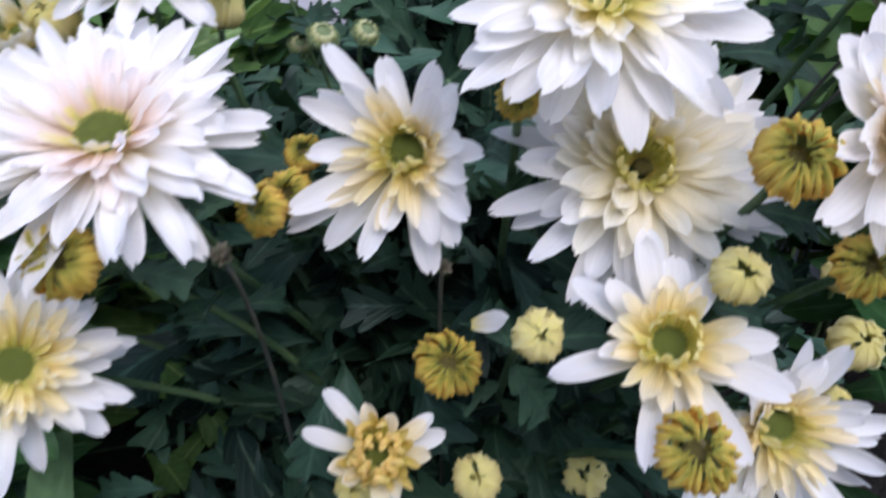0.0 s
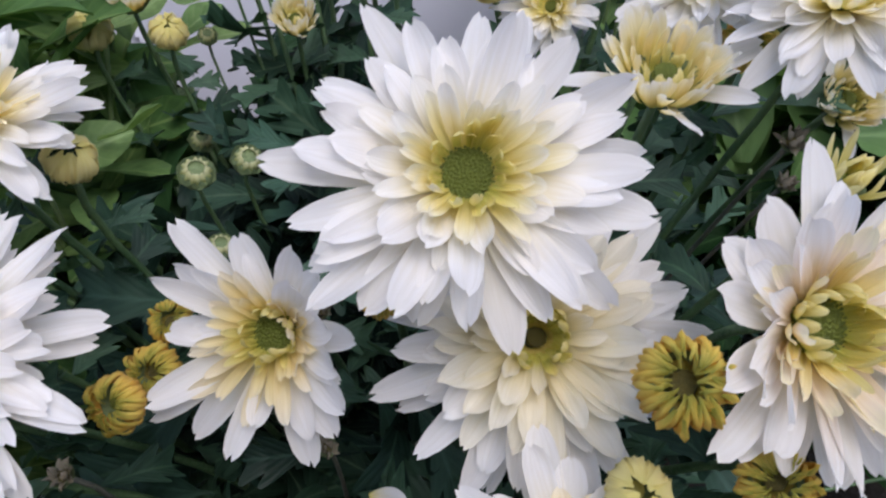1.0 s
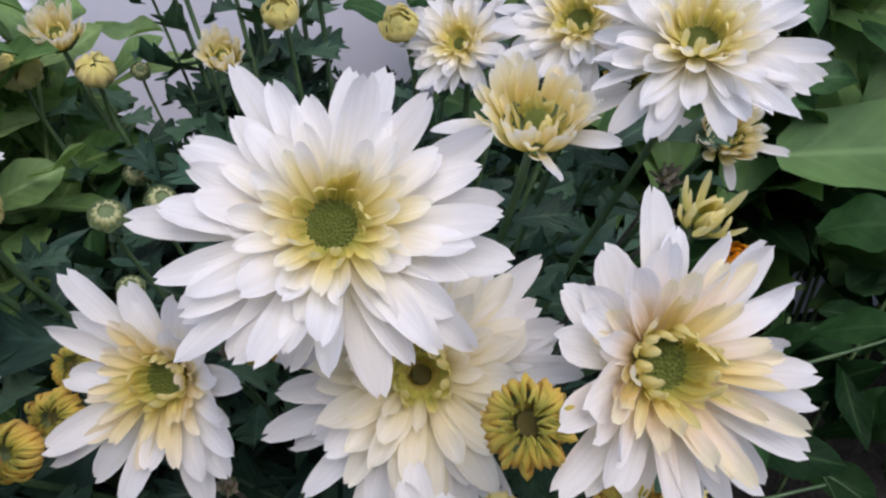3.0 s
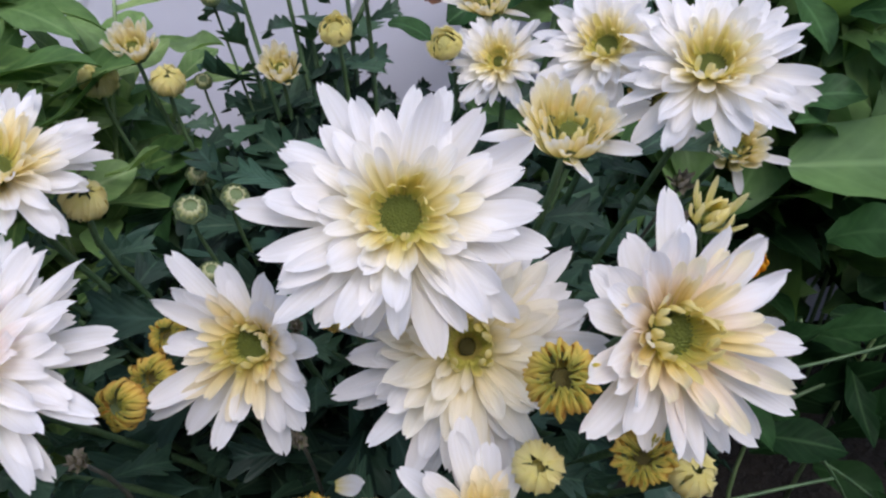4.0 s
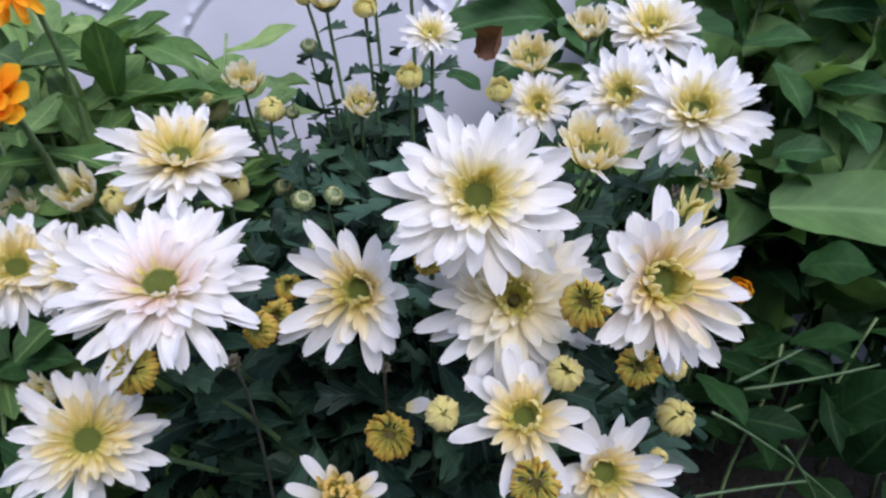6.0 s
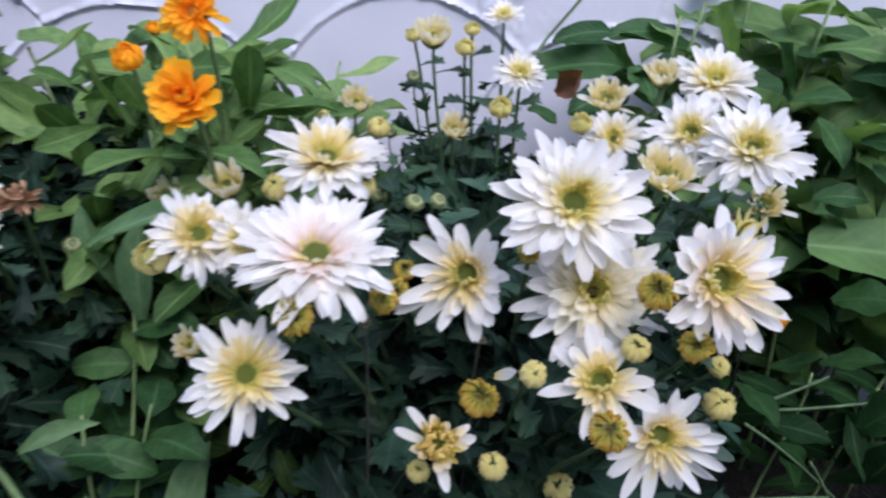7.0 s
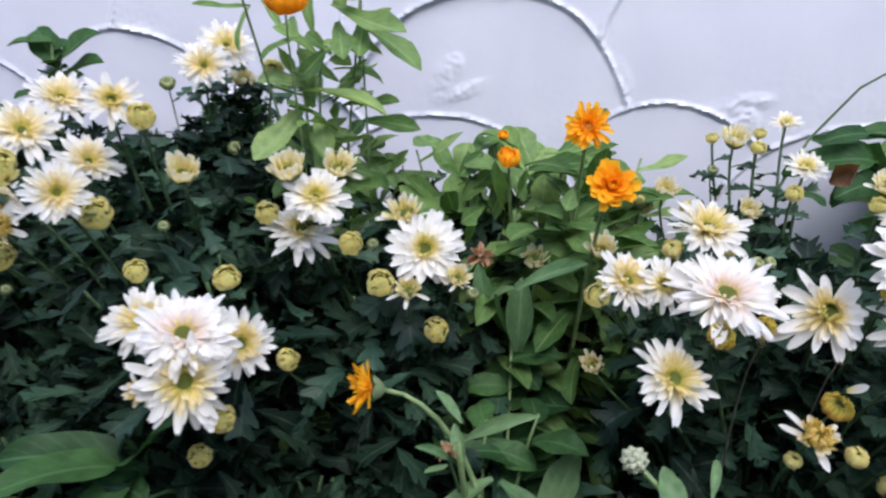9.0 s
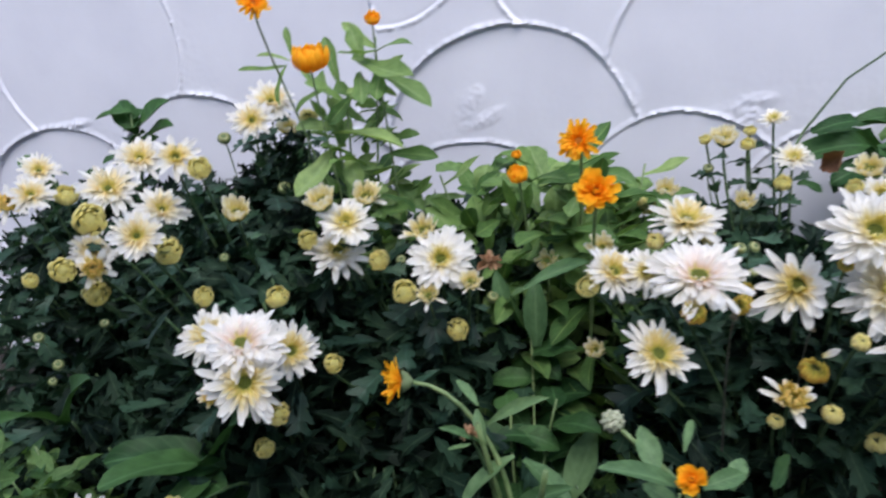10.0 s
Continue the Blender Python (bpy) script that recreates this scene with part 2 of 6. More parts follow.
# pale surface of the added unseen wall, bounces light into the bed
bounce_pale = rough_material("pale_bounce_surface", (0.44, 0.43, 0.41), (0.52, 0.51, 0.48), 5, 0.85, 0.4, 0.004, 60)


# ---- mesh helpers ----
def mesh_of(name, verts, faces, mat, smooth=True, uvs=None):
    me = bpy.data.meshes.new(name)
    me.from_pydata(verts, [], faces)
    me.materials.append(mat)
    if uvs:
        layer = me.uv_layers.new(name="along")
        layer.data.foreach_set("uv", [c for f in faces for i in f for c in uvs[i]])
    if smooth:
        me.polygons.foreach_set("use_smooth", [True] * len(me.polygons))
    me.update()
    return me


def piece(name, mesh, parent, m, label=""):
    """One mesh object under its thing; m is in the parent's own space."""
    ob = new(name, mesh)
    ob.parent = parent
    ob.matrix_basis = m
    if label:
        ob["label"] = label
    return ob


def thing(name, place, label, category, group=""):
    ob = new(name)
    ob.location = place
    ob.empty_display_size = 0.02
    return tagged(ob, label, category, group)


def sheet_mesh(name, mat, profile, along, across, curl=0.0, cup=0.0, wave=0.0, notch=0.0, flip=0.0, tips=False, sweep=0.0):
    """A petal or leaf: 1 long in x, 1 wide at its widest in y, bent by curl radians along its length and cupped across."""
    verts, faces, uvs = [], [], []
    for i in range(along + 1):
        s = i / along
        s = 1 - (1 - s) ** 1.5 if tips else s
        a = curl * s
        x, z = (math.sin(a) / curl, (1 - math.cos(a)) / curl) if abs(curl) > 1e-3 else (s, 0.0)
        nx, nz = -math.sin(a), math.cos(a)
        w = profile(s)
        for j in range(across + 1):
            v = 2 * j / across - 1
            lift = cup * v * v * w + wave * math.sin(9 * s + (2 if v > 0 else 0)) * abs(v) + flip * v * s * s
            back = notch * (1 - abs(v)) * s ** 6 * (1 if across > 2 else 0)
            ahead = sweep * (w - 0.3) * abs(v) - back
            uvs.append((s, 0.5 + 0.5 * v))
            verts.append((x + nx * lift + ahead * math.cos(a), v * w * 0.5, z + nz * lift + ahead * math.sin(a)))
    n = across + 1
    for i in range(along):
        for j in range(across):
            faces.append((i * n + j, (i + 1) * n + j, (i + 1) * n + j + 1, i * n + j + 1))
    return mesh_of(name, verts, faces, mat, True, uvs)


shape_store = {}


def shape_of(me):
    """A mesh's points, faces and lengthwise coordinates as arrays."""
    if me.name not in shape_store:
        co = np.empty(3 * len(me.vertices))
        me.vertices.foreach_get("co", co)
        flat = np.empty(2 * len(me.loops))
        me.uv_layers[0].data.foreach_get("uv", flat)
        index = np.empty(len(me.loops), int)
        me.loops.foreach_get("vertex_index", index)
        uv = np.zeros((len(me.vertices), 2))
        uv[index] = flat.reshape(-1, 2)
        shape_store[me.name] = co.reshape(-1, 3), np.array([q.vertices[:] for q in me.polygons]), uv
    return shape_store[me.name]


def joined(name, pieces, mat=None):
    """Many small petals or leaves, given as meshes and places, as one mesh."""
    verts, faces, uvs, slots, kinds, o = [], [], [], [], [], 0
    for me, m in pieces:
        co, quads, uv = shape_of(me)
        turn = np.array(m)
        verts.append(co @ turn[:3, :3].T + turn[:3, 3])
        faces.append(quads + o)
        uvs.append(uv)
        o += len(co)
        if me.materials[0] not in kinds:
            kinds.append(me.materials[0])
        slots += [kinds.index(me.materials[0])] * len(quads)
    quads = np.concatenate(faces)
    whole = bpy.data.meshes.new(name)
    whole.from_pydata(np.concatenate(verts).tolist(), [], quads.tolist())
    whole.uv_layers.new(name="along").data.foreach_set("uv", np.concatenate(uvs)[quads.ravel()].ravel())
    for kind in [mat] if mat else kinds:
        whole.materials.append(kind)
    if not mat:
        whole.polygons.foreach_set("material_index", slots)
    whole.polygons.foreach_set("use_smooth", [True] * len(quads))
    whole.update()
    return whole


def smooth_profile(points):
    def f(s):
        for (a, wa), (b, wb) in zip(points, points[1:]):
            if s <= b:
                k = (s - a) / (b - a)
                k = k * k * (3 - 2 * k)
                return wa + (wb - wa) * k
        return points[-1][1]
    return f


def round_tip(base, peak, power=0.5):
    """Half-width along a petal: narrow base, widest at peak, rounded tip."""
    def f(s):
        if s < peak:
            k = s / peak
            return base + (1 - base) * math.sin(k * math.pi / 2)
        k = (s - peak) / (1 - peak)
        return max(0.16, (1 - k * k) ** power)
    return f


def lobed(s):
    """A chrysanthemum leaf: a stalk, then three pairs of lobes."""
    if s < 0.14:
        return 0.05 + 0.1 * s
    k = (s - 0.14) / 0.86
    body = 0.3 + 0.8 * math.sin(min(1.0, k * 1.5) * math.pi / 2) if k < 0.6 else 1.1 * (1 - ((k - 0.6) / 0.4) ** 1.6)
    lobe = 0.26 + 0.74 * abs(math.sin(k * math.pi * 3.0 + 0.4)) ** 0.6
    return max(0.04, min(1.0, body) * lobe)


def tube(points, r0, r1, sides=6):
    """A round stem through the points, tapering from r0 to r1."""
    verts, faces = [], []
    count = len(points)
    for i, p in enumerate(points):
        ahead = (points[min(i + 1, count - 1)] - points[max(i - 1, 0)]).normalized()
        u = ahead.orthogonal().normalized()
        if i:
            u = (last_u - ahead * last_u.dot(ahead)).normalized()
        last_u = u
        v = ahead.cross(u)
        r = r0 + (r1 - r0) * i / (count - 1)
        for j in range(sides):
            a = 2 * math.pi * j / sides
            verts.append(p + (u * math.cos(a) + v * math.sin(a)) * r)
    for i in range(count - 1):
        for j in range(sides):
            k = (j + 1) % sides
            faces.append((i * sides + j, i * sides + k, (i + 1) * sides + k, (i + 1) * sides + j))
    faces.append(tuple(range(sides))[::-1])
    faces.append(tuple((count - 1) * sides + j for j in range(sides)))
    return verts, faces


def bend(a, da, b, db, steps=9):
    """A smooth curve from a, leaving along da, to b, arriving along db."""
    pts = []
    for i in range(steps + 1):
        s = i / steps
        pts.append(a * (1 - s) ** 3 + (a + da) * 3 * s * (1 - s) ** 2 + (b - db) * 3 * s * s * (1 - s) + b * s ** 3)
    return pts


def basis(z, spin=0.0):
    z = Vector(z).normalized()
    return z.to_track_quat("Z", "Y").to_matrix().to_4x4() @ Matrix.Rotation(spin, 4, "Z")


def toward(base, tip, width, up=(0, 0, 1), thick=None, tilt=0.0):
    """Places a unit leaf so that it runs from base to tip, width wide, facing up."""
    x = Vector(tip) - Vector(base)
    length = x.length
    x.normalize()
    y = Vector(up).cross(x)
    y = y.normalized() if y.length > 1e-3 else x.orthogonal().normalized()
    z = x.cross(y)
    m = Matrix((x, y, z)).transposed().to_4x4()
    m = m @ Matrix.Rotation(tilt, 4, "X") @ Matrix.Diagonal((length, width, thick or length, 1))
    m.translation = Vector(base)
    return m


# ---- petal, leaf and core shapes, shared by all flowers ----
pointed = round_tip(0.46, 0.6, 0.54)
oblong = round_tip(0.5, 0.68, 0.44)
blunt = round_tip(0.38, 0.68, 0.5)
slim = round_tip(0.5, 0.6, 0.5)
tapered = smooth_profile([(0, 0.6), (0.4, 1.0), (0.7, 0.85), (0.95, 0.42), (1, 0.3)])
floret = round_tip(0.55, 0.74, 0.42)


def petal_set(tag, mat, profile, curls, cup=0.1, notch=0.03, along=7, across=4):
    return [sheet_mesh(tag, mat, profile, along, across, c, cup, 0.0, notch, f, True) for c, f in curls]


FLAT = [(-0.15, 0.03), (0.12, -0.04), (-0.35, 0.02), (0.28, 0.04), (0.4, -0.03), (-0.05, 0.06)]
RISE = [(0.35, 0.0), (0.6, 0.04), (0.1, -0.04), (-0.2, 0.03)]
CALENDULA = smooth_profile([(0, 0.45), (0.5, 0.95), (0.85, 1.0), (0.96, 0.75), (1, 0.55)])
SETS = {
    "outer": petal_set("petal", petal_outer, pointed, FLAT[:3], 0.04) + petal_set("petal", petal_outer, oblong, FLAT, 0.045, 0.05),
    "flush": petal_set("petal", petal_flush, oblong, FLAT, 0.045, 0.05),
    "mid": petal_set("petal", petal_mid, oblong, RISE, 0.06, 0.05),
    "inner": petal_set("petal", petal_inner, floret, [(0.6, 0.0), (1.0, 0.05), (0.3, -0.05), (1.4, 0.0)], 0.08, 0.08),
    "heart": petal_set("petal", petal_heart, floret, [(0.4, 0.0), (0.8, 0.04), (0.15, -0.04)], 0.07, 0.06),
    "rose": petal_set("petal", petal_rose, floret, [(0.3, 0.0), (0.7, 0.04), (-0.1, -0.05)], 0.06, 0.05),
    "blush": petal_set("petal", petal_blush, oblong, RISE, 0.05, 0.05),
    "ivory": petal_set("petal", petal_ivory, blunt, RISE, 0.08),
    "peach": petal_set("petal", petal_peach, blunt, RISE, 0.08),
    "apricot": petal_set("petal", petal_apricot, floret, [(0.4, 0.0), (0.8, 0.04), (0.1, -0.05)], 0.07, 0.05),
    "curl": petal_set("petal", petal_inner, slim, [(1.3, 0.0), (1.7, 0.0), (0.8, 0.0)], 0.1),
    "lemon": petal_set("petal", petal_inner, slim, [(0.8, 0.0), (1.1, 0.03), (1.5, 0.0)], 0.08),
    "curl_gold": petal_set("petal", petal_gold, slim, [(1.9, 0.0), (2.1, 0.02)], 0.08),
    "gold_flare": petal_set("petal", petal_gold, slim, [(0.8, 0.0), (1.1, 0.03), (1.5, 0.0)], 0.1),
    "bowl": petal_set("petal", petal_bowl, floret, [(0.35, 0.0), (0.6, 0.04), (0.1, -0.04)], 0.06, 0.06),
    "claw": petal_set("petal", petal_claw, tapered, [(3.3, 0.0), (3.5, 0.02), (3.0, -0.02)], 0.06, 0.0, 10, 2),
    "bud_in": petal_set("petal", petal_bud, tapered, [(2.45, 0.0), (2.6, 0.01), (2.3, 0.0)], 0.05, 0.03, 8, 2),
    "bud": petal_set("petal", petal_bud, round_tip(0.55, 0.5, 0.7), [(3.14, 0.0), (3.0, 0.01), (3.24, -0.01)], -0.025, 0.0, 9),
    "green": petal_set("floret", petal_green, slim, [(1.6, 0.0), (1.2, 0.0)], 0.3, 0.0, 5, 2),
    "orange": petal_set("petal", petal_orange, CALENDULA, [(-0.2, 0.0), (0.15, 0.03), (0.4, -0.02)], 0.08, 0.04),
    "orange_cup": petal_set("petal", petal_orange, CALENDULA, [(1.0, 0.0), (1.4, 0.03)], 0.12, 0.04),
    "orange_bud": petal_set("petal", petal_orange, slim, [(2.1, 0.0), (2.4, 0.0)], 0.15, 0.0),
    "dried": petal_set("petal", petal_dried, slim, [(1.6, 0.2), (2.2, -0.2), (0.9, 0.1)], 0.2, 0.03, 4, 2),
    "withered": petal_set("petal", petal_withered, slim, [(1.2, 0.2), (2.2, -0.2), (-0.8, 0.1)], 0.4),
}


def core_mesh(name, mat, height, bumps):
    """A domed flower centre, 1 in radius, made of many small upright florets."""
    verts, faces = [], []
    for ring, count in ((0.0, 1), (0.5, 8), (0.86, 14), (1.0, 16)):
        for j in range(count):
            a = 2 * math.pi * j / count
            verts.append((ring * math.cos(a), ring * math.sin(a), height * (1 - ring * ring) - (0.4 if ring == 1.0 else 0)))
    starts = (0, 1, 9, 23)
    for j in range(8):
        faces.append((0, 1 + j, 1 + (j + 1) % 8))
    for (s0, n0), (s1, n1) in (((1, 8), (9, 14)), ((9, 14), (23, 16))):
        i = j = 0
        while i < n0 or j < n1:
            if j < n1 and (i >= n0 or (j + 1) / n1 <= (i + 1) / n0):
                faces.append((s0 + i % n0, s1 + j % n1, s1 + (j + 1) % n1))
                j += 1
            else:
                faces.append((s0 + i % n0, s1 + i * n1 // n0 % n1 if False else s1 + j % n1, s0 + (i + 1) % n0))
                i += 1
    for k in range(bumps):
        r = math.sqrt((k + 0.5) / bumps) * 0.95
        a = k * 2.39996
        c = Vector((r * math.cos(a), r * math.sin(a), height * (1 - r * r)))
        s = 0.085 + 0.015 * math.sin(k * 3.1)
        o = len(verts)
        for b in range(4):
            verts.append(c + Vector((s * math.cos(b * math.pi / 2 + k), s * math.sin(b * math.pi / 2 + k), 0.06)))
        verts.append(c + Vector((0.03 * math.cos(k), 0.03 * math.sin(k), 0.14)))
        faces += [(o + b, o + (b + 1) % 4, o + 4) for b in range(4)]
    return mesh_of(name, verts, faces, mat, False)


CORES = {"green": core_mesh("disc", disc_green, 0.12, 130), "dark": core_mesh("disc", disc_dark, 0.1, 40), "brown": core_mesh("disc", disc_brown, 0.3, 50), "olive": core_mesh("disc", disc_olive, 0.5, 60)}


def calyx_mesh(name, mat, flare):
    """A green cup of overlapping bracts, 1 in radius, hanging below the flower."""
    verts, faces = [], []
    rows = 6
    for i in range(rows):
        s = i / (rows - 1)
        r = (0.16 + 0.84 * math.sin(s * math.pi / 2) ** 0.8) if i else 0.16
        z = -1.0 + s * 1.0
        for j in range(12):
            a = 2 * math.pi * j / 12
            k = r * (1 + (0.06 if (i + j) % 2 else -0.03) + (flare * s if i == rows - 1 else 0))
            verts.append((k * math.cos(a), k * math.sin(a), z + (0.16 if i == rows - 1 and j % 2 else 0)))
    for i in range(rows - 1):
        for j in range(12):
            k = (j + 1) % 12
            faces.append((i * 12 + j, i * 12 + k, (i + 1) * 12 + k, (i + 1) * 12 + j))
    faces.append(tuple(range(12))[::-1])
    return mesh_of(name, verts, faces, mat)


calyx_cup = calyx_mesh("calyx", calyx_green, 0.12)
ball_green = core_mesh("bud_body", calyx_green, 0.9, 30)

# double flowers: petals along one spiral from the outermost to the innermost;
# rows of (share of the petals, petal set, length, lift in degrees, width), in flower radii, after the number of petals
SPIRALS = {
    "open": (112, (0.0, "outer", 1.0, 4, 0.225), (0.18, "outer", 0.9, 12, 0.22), (0.34, "outer", 0.73, 19, 0.2), (0.5, "mid", 0.55, 26, 0.165), (0.66, "heart", 0.45, 37, 0.11), (0.88, "inner", 0.3, 44, 0.072), (1.0, "inner", 0.13, 52, 0.06)),
    "blush": (130, (0.0, "outer", 0.98, 2, 0.175), (0.26, "outer", 0.9, 9, 0.175), (0.48, "outer", 0.74, 15, 0.165), (0.66, "blush", 0.56, 22, 0.14), (0.86, "blush", 0.36, 32, 0.105), (0.95, "heart", 0.22, 46, 0.07), (1.0, "inner", 0.1, 50, 0.06)),
    "ivory": (124, (0.0, "outer", 0.98, 7, 0.2), (0.2, "outer", 0.9, 14, 0.2), (0.4, "ivory", 0.76, 19, 0.19), (0.65, "ivory", 0.55, 28, 0.16), (0.82, "ivory", 0.36, 38, 0.12), (0.87, "curl", 0.3, 46, 0.085), (1.0, "curl", 0.17, 56, 0.065)),
    "rosy": (112, (0.0, "outer", 1.0, 8, 0.235), (0.15, "outer", 0.92, 14, 0.225), (0.26, "flush", 0.77, 20, 0.18), (0.4, "rose", 0.64, 26, 0.125), (0.56, "apricot", 0.52, 31, 0.09), (0.7, "curl", 0.4, 36, 0.075), (1.0, "curl", 0.18, 44, 0.065)),
    "small": (100, (0.0, "outer", 0.98, 7, 0.215), (0.24, "outer", 0.9, 13, 0.21), (0.45, "mid", 0.7, 21, 0.18), (0.64, "heart", 0.5, 32, 0.125), (0.85, "inner", 0.33, 42, 0.085), (1.0, "inner", 0.14, 50, 0.07)),
    "sunny": (118, (0.0, "outer", 1.0, 4, 0.19), (0.25, "outer", 0.88, 10, 0.19), (0.35, "mid", 0.7, 18, 0.16), (0.46, "apricot", 0.58, 24, 0.11), (0.74, "heart", 0.43, 32, 0.085), (0.92, "inner", 0.3, 40, 0.06), (1.0, "inner", 0.14, 50, 0.05)),
    "cream": (108, (0.0, "outer", 0.98, 6, 0.195), (0.24, "outer", 0.88, 12, 0.19), (0.4, "ivory", 0.7, 19, 0.165), (0.58, "peach", 0.54, 26, 0.125), (0.8, "heart", 0.38, 35, 0.095), (1.0, "inner", 0.14, 48, 0.08)),
    "peach": (66, (0.0, "outer", 1.0, 10, 0.25), (0.24, "outer", 0.88, 17, 0.25), (0.32, "peach", 0.6, 26, 0.18), (0.55, "apricot", 0.5, 33, 0.13), (0.75, "curl", 0.42, 35, 0.1), (1.0, "curl", 0.22, 46, 0.08)),
    "cone": (96, (0.0, "outer", 1.02, 13, 0.24), (0.2, "outer", 0.88, 19, 0.23), (0.27, "peach", 0.62, 25, 0.15), (0.45, "apricot", 0.47, 31, 0.1), (0.7, "curl", 0.34, 40, 0.075), (1.0, "curl", 0.2, 44, 0.06)),
}
# other heads: rows of (petal set, count, length, lift in degrees, width, start radius, start height), in flower radii
STYLES = {
    "cup": (("outer", 5, 1.05, 12, 0.26, 0.24, -0.25), ("bowl", 14, 0.78, 46, 0.26, 0.34, -0.3), ("bowl", 16, 0.72, 54, 0.2, 0.34, -0.26), ("apricot", 16, 0.56, 58, 0.15, 0.3, -0.2), ("inner", 16, 0.36, 58, 0.09, 0.22, -0.16)),
    "half": (("outer", 8, 0.98, 2, 0.28, 0.15, -0.14), ("peach", 9, 0.62, 16, 0.24, 0.15, -0.1), ("gold_flare", 20, 0.56, 26, 0.13, 0.22, -0.06),
             ("curl_gold", 22, 0.72, 32, 0.12, 0.24, -0.02), ("curl_gold", 18, 0.56, 42, 0.11, 0.2, 0.0), ("curl", 12, 0.34, 44, 0.1, 0.16, 0.0)),
    "gold_rich": (("gold_flare", 14, 0.62, 4, 0.2, 0.5, -0.36), ("claw", 38, 1.92, -8, 0.2, 0.34, -0.5), ("claw", 30, 1.66, -2, 0.17, 0.34, -0.44)),
    "spider": (("lemon", 9, 1.1, 34, 0.2, 0.2, -0.3), ("lemon", 8, 0.9, 52, 0.18, 0.18, -0.25), ("curl", 9, 0.8, 50, 0.16, 0.16, -0.2)),
    "tulip": (("bowl", 14, 0.95, 58, 0.3, 0.36, -0.4), ("bowl", 14, 0.86, 64, 0.25, 0.36, -0.36), ("bowl", 12, 0.66, 64, 0.2, 0.3, -0.3), ("inner", 12, 0.45, 62, 0.13, 0.22, -0.2)),
    "bud": (("bud", 16, 2.42, -8, 0.6, 0.1, -0.82), ("bud", 13, 2.36, -5, 0.62, 0.06, -0.82)),
    "bud_open": (("bud_in", 16, 1.7, -8, 0.66, 0.2, -0.72), ("bud_in", 14, 1.6, -2, 0.56, 0.16, -0.66), ("bud_in", 12, 1.3, 2, 0.42, 0.12, -0.56)),
    "marigold": (("orange", 18, 0.95, 2, 0.24, 0.12, -0.1), ("orange", 16, 0.82, 16, 0.23, 0.12, -0.06), ("orange", 14, 0.62, 30, 0.2, 0.14, -0.03), ("orange_cup", 12, 0.4, 38, 0.14, 0.16, 0.0)),
    "marigold_cup": (("orange", 11, 1.05, 26, 0.5, 0.14, -0.3), ("orange", 11, 1.0, 38, 0.5, 0.14, -0.25), ("orange", 10, 0.85, 48, 0.42, 0.12, -0.2), ("orange_cup", 12, 0.6, 48, 0.26, 0.1, -0.1)),
    "marigold_bud": (("orange_bud", 12, 1.75, 2, 0.75, 0.3, -0.6), ("orange_bud", 10, 1.5, 14, 0.6, 0.25, -0.5), ("orange_bud", 8, 1.2, 30, 0.45, 0.15, -0.4)),
    "dried": (("dried", 9, 1.0, 10, 0.4, 0.2, -0.3), ("dried", 8, 0.9, 40, 0.36, 0.2, -0.2)),
    "withered": (("withered", 14, 1.1, 20, 0.34, 0.2, -0.3), ("withered", 12, 1.0, 45, 0.3, 0.2, -0.2), ("withered", 8, 0.8, 65, 0.26, 0.15, -0.1)),
}
CORE_SIZE = {"dried": 0.35, "spider": 0.2, "open": 0.155, "blush": 0.18, "ivory": 0.065, "rosy": 0.19, "small": 0.1, "sunny": 0.17, "cream": 0.1, "peach": 0.15, "cone": 0.2, "cup": 0.17, "tulip": 0.2, "half": 0.17, "gold_rich": 0.3, "bud": 0.3, "bud_open": 0.5,
             "marigold": 0.2, "marigold_cup": 0.25, "marigold_bud": 0.2, "withered": 0.3}
CALYX = {"dried": 0.6, "spider": 0.34, "gold_rich": 0.6, "tulip": 0.5, "bud": 0.62, "bud_open": 0.66, "cup": 0.36, "half": 0.3, "marigold_bud": 0.5, "marigold_cup": 0.5, "marigold": 0.42, "withered": 0.6}
made = [0]


